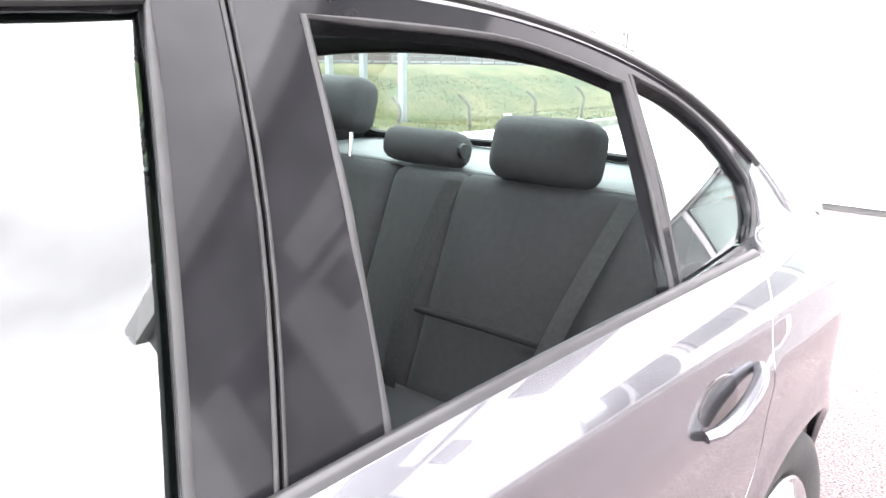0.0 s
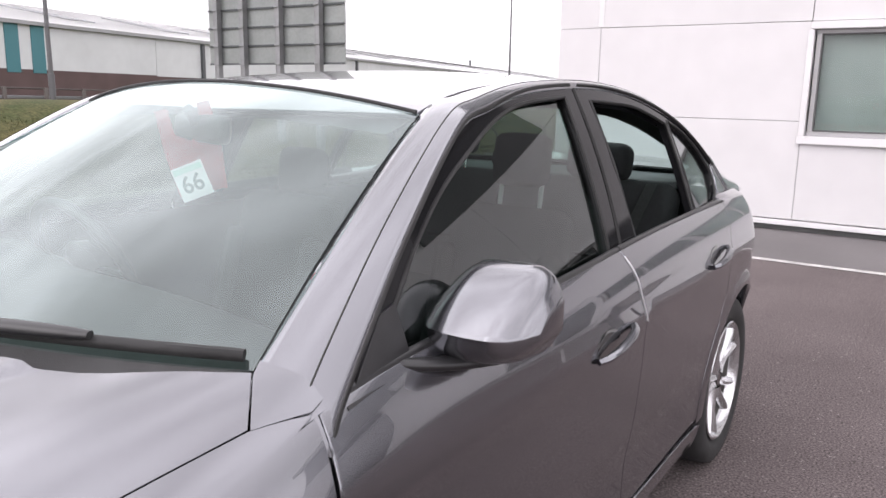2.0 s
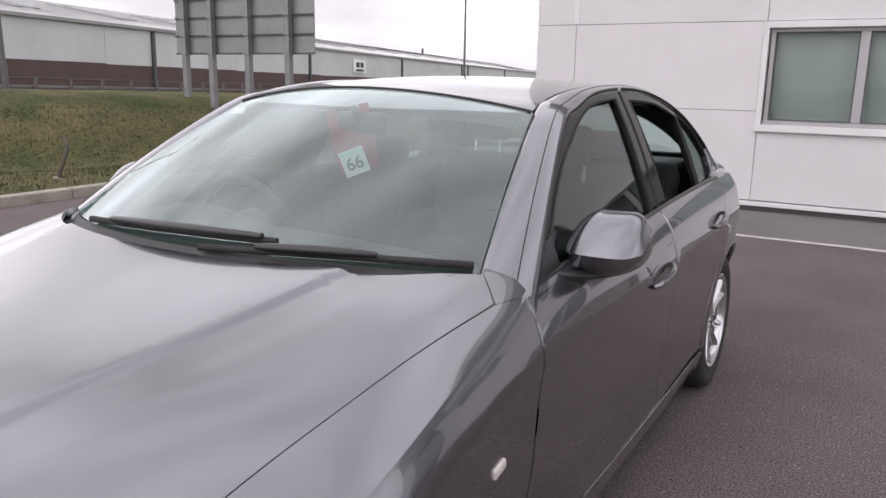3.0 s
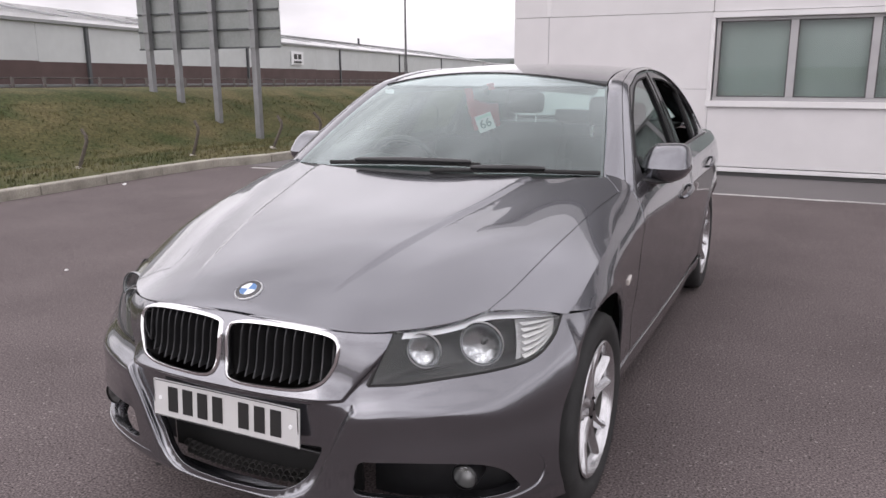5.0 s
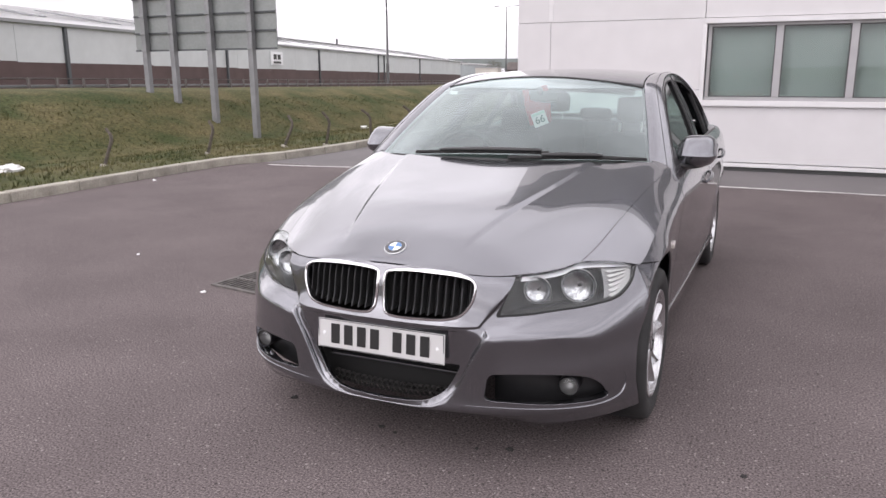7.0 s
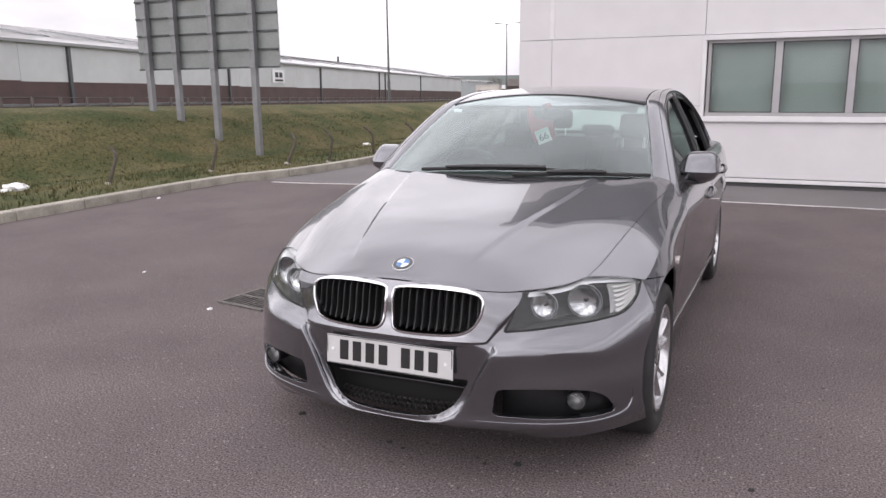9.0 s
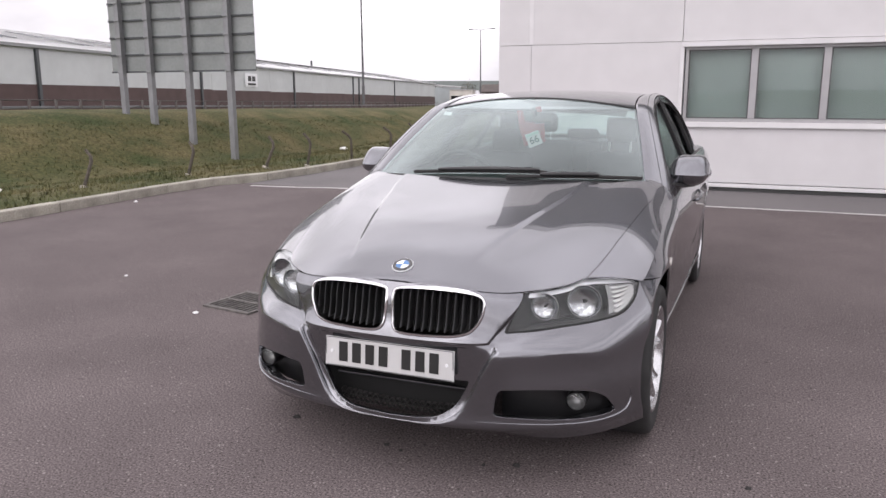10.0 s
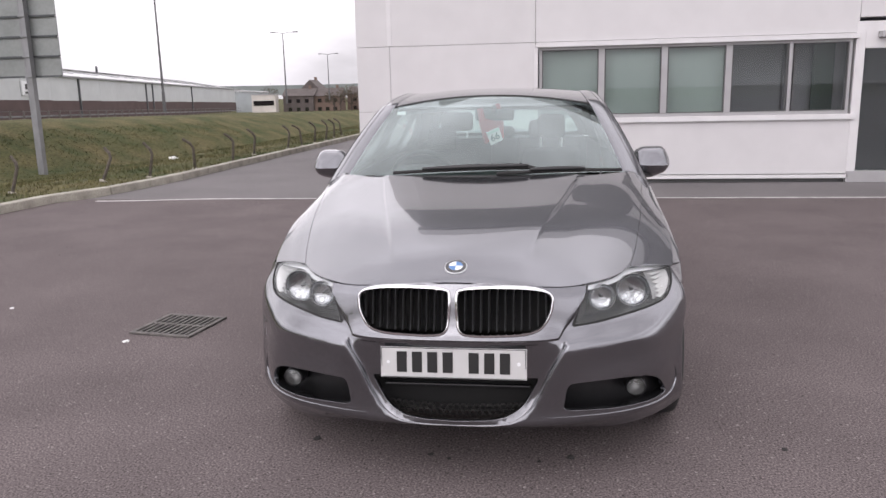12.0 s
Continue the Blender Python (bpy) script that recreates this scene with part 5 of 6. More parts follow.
bm = bmesh.new()
prof = [(1.22, 0.94), (1.35, 0.985), (1.50, 0.975), (1.60, 0.95), (1.66, 0.90), (1.68, 0.80), (1.64, 0.62)]
dv = [[bm.verts.new((x, y + 0.03 * (1 - (x / 0.72) ** 2), z - 0.035 * (x / 0.66) ** 2 + (0.05 * math.exp(-((x + 0.37) / 0.16) ** 2) if 1.4 < y < 1.65 else 0))) for y, z in prof] for x in np.linspace(-0.66, 0.66, 30)]
for a, b in zip(dv, dv[1:]):
    for i in range(len(prof) - 1):
        bm.faces.new((a[i], a[i + 1], b[i + 1], b[i]))
part("dashboard", bm, PLASTIC, car, "dark grey dashboard", 50)
sw_at = pose(-0.37, 1.80, 0.89, 0, 0, 90) @ pose(0, 0, 0, 0, -22, 0)
steer = part("steering_wheel", lathe(bmesh.new(), [(0.187 + 0.015 * math.cos(a), 0.015 * math.sin(a)) for a in np.linspace(0, 2 * math.pi, 10)[:-1]], 40, sw_at, True), BLACK_TRIM, car, "dark three-spoke steering wheel", 60)
part("boss", lathe(bmesh.new(), [(0.0, -0.03), (0.05, -0.025), (0.075, 0.0), (0.06, 0.03)], 24, sw_at), BLACK_TRIM, steer, "", 60)
for a in (0, 180, 270):
    c, s_ = math.cos(radians(a)), math.sin(radians(a))
    part("spoke", tube(bmesh.new(), [sw_at @ Vector((0.0, 0.05 * c, 0.05 * s_)), sw_at @ Vector((0.0, 0.18 * c, 0.18 * s_))], 0.016, 6, 0.5), BLACK_TRIM, steer, "", 60)

rv_at = pose(0.03, 1.865, 1.257, -6, 0, -12)
rvm = part("rear_view_mirror", boxy((0.23, 0.035, 0.065), rv_at, 0.02, 4), BLACK_TRIM, car, "black rear-view mirror", 60)
part("mount", tube(bmesh.new(), [(0.03, 1.85, 1.267), (0.03, 1.84, 1.29), (0.03, 1.825, 1.302)], 0.014, 8), BLACK_TRIM, rvm, "", 60)
RED = material("red_card", (0.50, 0.030, 0.045), 0.5, spread=0.08, scale=20)
tag = thing("hanger", "", "")
for k in ("label", "category"):
    if k in tag:
        del tag[k]
tag.parent = car
tag["label"] = "red cardboard hanger with a white number tag"
bm = bmesh.new()
wide = 1.28
out = [(-0.055, 0.115), (-0.058, 0.02), (-0.05, -0.085), (0.045, -0.085), (0.055, 0.02), (0.052, 0.115), (0.028, 0.115), (0.026, 0.055), (0.0, 0.035), (-0.028, 0.055), (-0.030, 0.115)]
vs = [bm.verts.new((x * wide, 0, z)) for x, z in out]
bm.faces.new(vs)
bmesh.ops.solidify(bm, geom=list(bm.faces), thickness=0.001)
part("red_card", bm, RED, tag, "", None, pose(0.018, 1.853, 1.195, 3, -12, 24))
tag_at = pose(0.032, 1.830, 1.139, 3, -21, 24)
part("number_card", boxy((0.080, 0.0012, 0.080), tag_at, 0.0004, 1), WHITE, tag, "white square card with a printed number")
part("card_band", boxy((0.073, 0.001, 0.013), tag_at @ pose(0, -0.0012, 0.029)), material("pale_green_print", (0.45, 0.66, 0.60), 0.6), tag)


def lettering(text, size, m, mat, parent, name="digits"):
    c = bpy.data.curves.new(name, "FONT")
    c.body, c.size, c.align_x, c.align_y, c.extrude, c.offset = text, size, "CENTER", "CENTER", 0.0005, size * 0.012
    t = bpy.data.objects.new(name, c)
    me = bpy.data.meshes.new_from_object(t)
    bpy.data.objects.remove(t)
    return place(name, me, mat, parent, "", m)


lettering("66", 0.056, tag_at @ pose(0, -0.0014, -0.006, 90), material("dark_green_ink", (0.02, 0.10, 0.09), 0.6), tag)
part("permit_sticker", boxy((0.05, 0.001, 0.022), Matrix.Translation(Vector(windscreen(-0.88, 0.90)) + Vector((0, 0.01, -0.012))) @ pose(0, 0, 0, -30)), WHITE, car, "small white sticker in the windscreen corner")

# ---- the place: ground ----
TARMAC = material("worn_tarmac", (0.126, 0.106, 0.1055), 0.92, spread=0.13, scale=1.3, bump=0.28, bump_scale=170, fine=0.62, fine_scale=120, detail=8, spec=0.1)


def add_flecks(m, scale, share):
    """Scattered pale and dark stone chips in a surface's colour, uneven in size."""
    nt = m.node_tree
    p = nt.nodes["Principled BSDF"]
    base = p.inputs["Base Color"].links[0].from_socket
    tc = nt.nodes.new("ShaderNodeTexCoord")
    for k, (sc, shade) in enumerate(((scale, (0.28, 0.25, 0.245, 1)), (scale * 0.8, (0.055, 0.047, 0.047, 1)))):
        mv = nt.nodes.new("ShaderNodeMapping")
        mv.inputs["Location"].default_value = (3.1 * k, 1.7 * k, 0.4)
        sock(nt, tc.outputs["Object"], mv.inputs["Vector"])
        v = nt.nodes.new("ShaderNodeTexVoronoi")
        v.inputs["Scale"].default_value = sc
        wob = nt.nodes.new("ShaderNodeTexNoise")
        wob.inputs["Scale"].default_value = sc * 3.0
        sock(nt, mv.outputs["Vector"], wob.inputs["Vector"])
        push = nt.nodes.new("ShaderNodeVectorMath")
        push.operation = "MULTIPLY_ADD"
        push.inputs[1].default_value = (0.9 / sc, 0.9 / sc, 0.9 / sc)
        sock(nt, wob.outputs["Color"], push.inputs[0])
        sock(nt, mv.outputs["Vector"], push.inputs[2])
        sock(nt, push.outputs["Vector"], v.inputs["Vector"])
        sep = nt.nodes.new("ShaderNodeSeparateColor")
        sock(nt, v.outputs["Color"], sep.inputs["Color"])
        size = nt.nodes.new("ShaderNodeMapRange")
        size.inputs["From Min"].default_value, size.inputs["From Max"].default_value = 1 - share, 1.0
        size.inputs["To Min"].default_value, size.inputs["To Max"].default_value = 0.0, 0.36
        sock(nt, sep.outputs[0], size.inputs["Value"])
        near = nt.nodes.new("ShaderNodeMath")
        near.operation = "LESS_THAN"
        sock(nt, v.outputs["Distance"], near.inputs[0])
        sock(nt, size.outputs[0], near.inputs[1])
        soft = nt.nodes.new("ShaderNodeMath")
        soft.operation = "MULTIPLY"
        sock(nt, near.outputs[0], soft.inputs[0])
        sock(nt, sep.outputs[1], soft.inputs[1])
        mx = nt.nodes.new("ShaderNodeMix")
        mx.data_type = "RGBA"
        mx.inputs["B"].default_value = shade
        sock(nt, soft.outputs[0], mx.inputs["Factor"])
        sock(nt, base, mx.inputs["A"])
        base = mx.outputs["Result"]
    sock(nt, base, p.inputs["Base Color"])


add_flecks(TARMAC, 62, 0.38)
TARMAC_OLD = material("pale_road_tarmac", (0.150, 0.140, 0.140), 0.92, spread=0.12, scale=0.7, bump=0.6, bump_scale=120, fine=0.28, fine_scale=150, detail=8, spec=0.3)
CONCRETE = material("kerb_concrete", (0.295, 0.278, 0.236), 0.9, spread=0.25, scale=4, bump=0.5, bump_scale=60, fine=0.15, fine_scale=60, per_object=0.08)
GRASS = material("rough_grass", (0.062, 0.082, 0.031), 0.95, tint=(0.118, 0.100, 0.050), spread=0.32, scale=0.75, bump=1.0, bump_scale=22, fine=0.4, fine_scale=14, spec=0.1)
PAINT_LINE = material("worn_white_road_paint", (0.44, 0.425, 0.41), 0.85, spread=0.35, scale=6, bump=0.4, bump_scale=100, fine=0.25, fine_scale=70)


def kerb_x(y):
    """The line of the kerb beside the yard."""
    return -6.55 + 0.40 * step((y - 6.8) / 0.9) + 0.22 * step((y - 7.6) / 2.0) + 0.025 * max(0.0, y - 9.5)


bank = gentle([(0.0, 0.08), (1.0, 0.05), (3.0, -0.10), (5.0, -0.38), (6.3, -0.58), (7.6, -0.50), (9.0, 0.02), (10.45, 0.53), (11.5, 0.80), (13.0, 0.88), (15.0, 0.87), (22.0, 0.72), (34.0, 0.50), (60.0, 0.42), (400.0, 0.4)])


def fall(y):
    """How far the road and the bank have dropped."""
    d = min(max(y, -25.0), 260.0) - 14
    return 0.023 * d if d > 0 else 0.012 * d


def height(x, y):
    k = kerb_x(min(y, 60)) - 0.14 - x
    if k <= 0:
        return 0.0
    wob = 0.05 * noise.noise((x * 0.5, y * 0.5, 0)) + 0.03 * noise.noise((x * 1.7, y * 1.7, 3))
    return bank(min(k, 399.0)) - fall(y) * step((k - 2) / 6) + wob * step(k / 1.0) * step((30 - k) / 10)


def sheet_mesh(name, xs, ys, fn, mat, inside_only=None):
    bm = bmesh.new()
    gv = [[bm.verts.new(fn(u, v)) for u in xs] for v in ys]
    for a, b in zip(gv, gv[1:]):
        for i in range(len(xs) - 1):
            bm.faces.new((a[i], a[i + 1], b[i + 1], b[i])).smooth = True
    return part(name, bm, mat)


far = [0.0, 0.06, 0.25] + list(np.linspace(0.5, 12, 34)) + list(np.linspace(13, 34, 15)) + [45, 70, 120, 220, 400]
rows_y = list(np.linspace(-400, -40, 8)) + list(np.linspace(-34, 6, 50)) + list(np.linspace(6.6, 9, 12)) + list(np.linspace(9.6, 45, 60)) + [55, 70, 90, 120, 160, 220, 320, 500, 900]
ground = sheet_mesh("ground", [-f for f in reversed(far)] + [0.03] + list(np.linspace(0.5, 30, 20)) + [60, 150, 400], rows_y, lambda u, y: (kerb_x(min(y, 60)) - 0.14 + u, y, height(kerb_x(min(y, 60)) - 0.14 + u - (1e-6 if u == 0 else 0), y) if u < 0 else (0.08 if u == 0 else -0.03 - max(0.0, fall(y) - 0.6 if y > 60 else 0.0))), GRASS)
tagged(ground, "rough mown grass bank rising from the kerb", "grass bank", kind="structure")
yard = sheet_mesh("yard", [0.0] + list(np.linspace(0.5, 37, 40)), list(np.linspace(-60, 5, 30)) + list(np.linspace(6, 7.46, 12)), lambda u, y: (kerb_x(y) - 0.02 + u, y, 0.0), TARMAC)
tagged(yard, "dark worn tarmac yard with stone flecks", "tarmac", kind="structure")
lane = sheet_mesh("road", [0.0] + list(np.linspace(0.5, 37, 40)), list(np.linspace(7.46, 9.5, 14)) + list(np.linspace(10, 60, 58)), lambda u, y: (kerb_x(y) - 0.02 + u, y, 0.0), TARMAC_OLD)
tagged(lane, "paler old tarmac lane beyond the white line", "road", kind="structure")

bm = bmesh.new()
px = list(np.linspace(-5.95, 12, 90))
lv = [[bm.verts.new((x, y - 0.22 * step((-4.0 - x) / 2.0) + 0.012 * noise.noise((x * 3, y, 1)), 0.005)) for x in px] for y in (7.41, 7.50)]
for i in range(len(px) - 1):
    bm.faces.new((lv[0][i], lv[0][i + 1], lv[1][i + 1], lv[1][i]))
tagged(part("painted_line", bm, PAINT_LINE), "worn white parking line painted on the tarmac", "road marking", kind="structure")

# kerb stones
kerb = thing("kerb", "weathered concrete kerb along the foot of the grass bank", "kerb", kind="structure")
km = bpy.data.meshes.new("kerb_stone")
bm = boxy((0.15, 0.905, 0.30), None, 0.018, 2)
bm.to_mesh(km)
bm.free()
km.materials.append(CONCRETE)
y = -14.0
while y < 46:
    y2 = y + 0.915
    a, b = Vector((kerb_x(y) - 0.075, y, 0)), Vector((kerb_x(y2) - 0.075, y2, 0))
    d = (b - a).normalized()
    turn = math.degrees(math.atan2(-d.x, d.y))
    o = new("kerb_stone", km)
    o.parent = kerb
    c = (a + b) / 2
    o.matrix_basis = pose(c.x, c.y, -0.032 + 0.004 * noise.noise((y, 0, 0)), 0, 0, turn) @ Matrix.Diagonal((1, (b - a).length / 0.915, 1, 1))
    y = y2

# drain
IRON = material("rusty_cast_iron", (0.125, 0.115, 0.108), 0.7, 0.4, spread=0.35, scale=25, bump=0.5)
drain = thing("drain_grate", "cast iron drain grate set in the tarmac", "drain", at=pose(-1.97, 1.785, 0.0, 0, 0, -8))
# Flat black sheet stands in for the shade between the bars.
part("pit_shade", boxy((0.36, 0.38, 0.002), pose(0, 0, 0.003)), INNER, drain, "flat black sheet for the shaded pit under the bars")
for sx, sy, w, d in ((0, 0.195, 0.42, 0.03), (0, -0.195, 0.42, 0.03), (0.195, 0, 0.03, 0.36), (-0.195, 0, 0.03, 0.36)):
    part("frame", boxy((w, d, 0.014), pose(sx, sy, 0.006), 0.003), IRON, drain)
for i in range(9):
    part("bar", boxy((0.016, 0.36, 0.010), pose(-0.155 + i * 0.0388, 0, 0.007, 0, 0, 0), 0.002), IRON, drain)
part("cross_bar", boxy((0.36, 0.02, 0.010), pose(0, 0, 0.0075)), IRON, drain)

# litter and small stones
PAPER = material("white_litter", (0.75, 0.75, 0.74), 0.7, spread=0.1, scale=30)


def crumpled(name, x, y, size, seed, label, mat):
    bm = bmesh.new()
    bmesh.ops.create_icosphere(bm, subdivisions=3, radius=size)
    for v in bm.verts:
        v.co *= 1 + 0.8 * noise.noise(v.co * (2.2 / size) + Vector((seed, 0, 0)))
        v.co.z = max(v.co.z * 0.55, -size * 0.2)
    tagged(part(name, bm, mat, None, "", 20, pose(x, y, height(x, y) + size * 0.2)), label, "litter")


crumpled("litter", -2.14, 1.46, 0.016, 1, "small white scrap lying on the tarmac", PAPER)
crumpled("litter", -6.33, 5.28, 0.022, 2, "small white scrap lying beside the kerb", PAPER)
crumpled("litter", -9.6, 5.62, 0.17, 3, "crumpled white plastic bag on the grass", PAPER)
crumpled("litter", -8.9, 15.2, 0.09, 4, "crumpled white paper on the grass", PAPER)
crumpled("litter", -12.0, 11.0, 0.07, 5, "small white scrap on the grass", PAPER)
crumpled("litter", -3.35, 2.085, 0.012, 6, "tiny pale scrap on the tarmac", PAPER)
STONE = material("dark_grit", (0.03, 0.028, 0.027), 0.9, spread=0.3, scale=50)
for i, (x, y) in enumerate(((-0.05, 0.20), (-0.126, 0.227), (-0.62, 0.32), (0.30, 0.21), (1.25, 0.4), (0.42, 0.25))):
    crumpled("grit_clump", x, y, 0.007 + 0.003 * (i % 3), 10 + i, "small dark clump of dirt on the tarmac", STONE)
bm = bmesh.new()
rng = random.Random(5)
for i in range(700):
    x, y = rng.uniform(-4.5, 4.5), rng.uniform(-2.4, 5)
    s = rng.uniform(0.0015, 0.004)
    box(bm, (s * 2, s * 1.5, s), pose(x, y, s * 0.3, rng.uniform(0, 40), rng.uniform(0, 40), rng.uniform(0, 180)))
tagged(part("loose_grit", bm, material("pale_grit", (0.22, 0.20, 0.19), 0.9, spread=0.4, scale=3)), "scattered pale grit on the tarmac", "grit", kind="stuff")

# grass blades
BLADE = material("grass_blades", (0.075, 0.100, 0.037), 0.8, tint=(0.142, 0.122, 0.060), spread=0.28, scale=0.75, fine=0.35, fine_scale=6, spec=0.2)
rng = random.Random(11)
V, F = [], []
for i in range(30000):
    y = -7 + 40 * rng.random() ** 1.15
    x = kerb_x(y) - 0.2 - 10.5 * rng.random()
    z = height(x, y)
    tall = (0.024 + 0.042 * rng.random()) * (1 + 1.2 * max(0.0, noise.noise((x * 0.8, y * 0.8, 7))))
    for b in range(3):
        a, w, ln = rng.uniform(0, 6.28), 0.006 + 0.006 * rng.random(), rng.uniform(0.3, 1.3)
        dx, dy = math.cos(a), math.sin(a)
        ox, oy = x + rng.uniform(-0.05, 0.05), y + rng.uniform(-0.05, 0.05)
        k = len(V)
        V += [(ox - dy * w, oy + dx * w, z - 0.01), (ox + dy * w, oy - dx * w, z - 0.01), (ox + dx * tall * ln * 0.7, oy + dy * tall * ln * 0.7, z + tall)]
        F.append((k, k + 1, k + 2))
me = bpy.data.meshes.new("grass")
me.from_pydata(V, [], F)
tagged(place("grass", me, BLADE), "tufts of rough green and straw-coloured grass", "grass", kind="stuff")

# stubs of the old fence
RUST = material("rusty_steel", (0.085, 0.072, 0.058), 0.8, 0.3, spread=0.4, scale=15, bump=0.4)
stub = thing("fence_post", "short bent steel stub of a removed fence", "fence post", "stubs along the kerb")
bm = bmesh.new()
tube(bm, [(0, 0, -0.1), (0, 0, 0.25), (0, 0, 0.40), (-0.05, 0.0, 0.48), (-0.18, 0.0, 0.56)], 0.026, 6)
part("post", bm, RUST, stub, "", 40)
bm = boxy((0.09, 0.09, 0.04), pose(0, 0, 0.01), 0.008)
part("footing", bm, CONCRETE, stub)
first = True
rng = random.Random(3)
STUBS = [(-7.9, 5.9), (-7.8, 8.0), (-6.83, 8.85), (-6.36, 9.46), (-6.22, 10.84), (-6.05, 12.16), (-6.31, 13.94), (-6.09, 15.55), (-6.04, 16.48), (-6.03, 17.5), (-6.06, 18.65), (-6.19, 19.95), (-6.2, 20.8)]
STUBS += [(kerb_x(y) - 0.45, y) for y in (24.6, 27.2, 30, 33, 36)]
for x, y in STUBS:
    m = pose(x, y, height(x, y), rng.uniform(-8, 8) - (18 if y < 9 else 0), rng.uniform(-6, 10), rng.uniform(-20, 20))
    if first:
        stub.matrix_basis, first = m, False
    else:
        copy_thing(stub, m)

# ---- the white building ----
CLAD = material("white_wall_cladding", (0.56, 0.55, 0.555), 0.45, spread=0.04, scale=0.5, fine=0.025, fine_scale=3, per_object=0.015)
CLAD_DARK = material("grey_upper_cladding", (0.10, 0.105, 0.11), 0.4, spread=0.1, scale=0.8)
FASCIA = material("pale_grey_fascia", (0.52, 0.53, 0.53), 0.4, spread=0.05, scale=1)
FRAME_GREY = material("grey_window_frame", (0.36, 0.355, 0.36), 0.4, 0.2, spread=0.06, scale=5)
SILL_WHITE = material("white_metal_trim", (0.62, 0.61, 0.615), 0.35, spread=0.05, scale=3)
SEAM = material("dark_joint", (0.10, 0.10, 0.10), 0.8)
BLIND = material("green_grey_blind", (0.315, 0.365, 0.355), 0.8, spread=0.08, scale=2)
# Room dimness, lifted to mid-grey for reflections in the panes, put into one colour.
DARK_ROOM = material("dim_room_sheen", (0.15, 0.148, 0.165), 0.8, spread=0.2, scale=1)
PANE = glass("clear_window_glass", (0.87, 0.89, 0.88), 0.03)
WY, BX0, BX1 = 9.03, -2.61, 13.2
bld = thing("building", "white panelled two-storey commercial building with a window strip", "building", kind="structure")


def wall(name, x0, x1, z0, z1, mat=CLAD, y0=WY, deep=0.25, parent=None):
    return part(name, boxy((x1 - x0, deep, z1 - z0), pose((x0 + x1) / 2, y0 + deep / 2, (z0 + z1) / 2), 0.004, 1), mat, parent or bld)


WX0, WX1, WZ0, WZ1, G = 0.11, 4.39, 1.01, 1.955, 0.006
part("backing", boxy((BX1 - BX0 - 0.1, 0.05, 3.6), pose((BX0 + BX1) / 2, WY + 0.70, 5.9)), SEAM, bld)
for x0, x1 in ((BX0, -2.10), (-2.10, WX0 - 0.05)):
    for z0, z1 in ((0.12, 1.10), (1.10, 2.05), (2.05, 3.9)):
        wall("wall_panel", x0 + G / 2, x1 - G / 2, z0 + G / 2, z1 - G / 2)
for z0, z1 in ((0.12, 0.888), (2.05, 3.9)):
    wall("wall_panel", WX0 - 0.05 + G / 2, 4.45 - G / 2, z0 + G / 2, z1 - G / 2)
for x0, x1, z0, z1 in ((4.45, 6.2, 2.25, 3.9), (6.2, 9.2, 0.12, 3.9), (11.7, BX1, 0.12, 5.5), (9.2, 11.7, 4.7, 5.5), (BX0, 2.6, 3.9, 5.5), (5.6, 7.0, 3.9, 5.5), (7.9, 11.7, 4.7, 5.5), (7.0, 7.9, 3.9, 4.45), (7.0, 7.9, 5.3, 5.5), (2.6, 5.6, 4.95, 5.5), (7.9, 9.2, 3.9, 4.7)):
    wall("wall_panel", x0 + G / 2, x1 - G / 2, z0 + G / 2, z1 - G / 2)
wall("joint_filler", BX0 + 0.02, 0.04, 0.13, 3.9, material("pale_joint", (0.30, 0.29, 0.295), 0.8), WY + 0.010, 0.02)
wall("joint_filler", 0.045, 4.44, 0.13, 0.88, material("pale_panel_joint", (0.30, 0.29, 0.295), 0.8), WY + 0.010, 0.02)
wall("joint_cover", -2.135, -2.065, 2.06, 5.5, SILL_WHITE, WY - 0.006, 0.01)
wall("upper_cladding", BX0, BX1, 5.5, 7.95, CLAD_DARK)
wall("fascia", BX0 - 0.2, BX1 + 0.15, 7.95, 8.5, FASCIA, WY - 0.25, 0.5)
wall("plinth", BX0 + 0.05, 4.42, 0.0, 0.06, SEAM, WY + 0.05)
wall("base_trim", BX0, 4.45, 0.06, 0.112, SILL_WHITE, WY - 0.02)
for x0, x1, z0, z1 in ((7.0, 7.9, 4.45, 5.3), (2.6, 5.6, 3.9, 4.95), (9.2, 11.7, 0.0, 4.7)):
    wall("upper_window", x0, x1, z0, z1, BLACK_GLOSS, WY + 0.10, 0.04)
part("side_wall", boxy((0.25, 14, 8.3), pose(BX0 + 0.13, WY + 7.3, 4.2)), CLAD, bld)
part("rear_wall", boxy((BX1 - BX0, 0.25, 8.3), pose((BX0 + BX1) / 2, WY + 14.4, 4.2)), CLAD, bld)
part("roof", boxy((BX1 - BX0, 14.2, 0.2), pose((BX0 + BX1) / 2, WY + 7.3, 8.2)), SEAM, bld)
board = thing("fascia_sign", "grey dealership sign board with raised bars on the wall", "sign")
wall("board", 3.7, 7.9, 5.6, 6.35, FASCIA, WY - 0.12, 0.1, board)
for i in range(10):
    h = 0.36 if i in (0, 4, 6) else 0.26
    wall("raised_bar", 4.35 + i * 0.33, 4.57 + i * 0.33, 5.82, 5.82 + h, SILL_WHITE, WY - 0.16, 0.035, board)

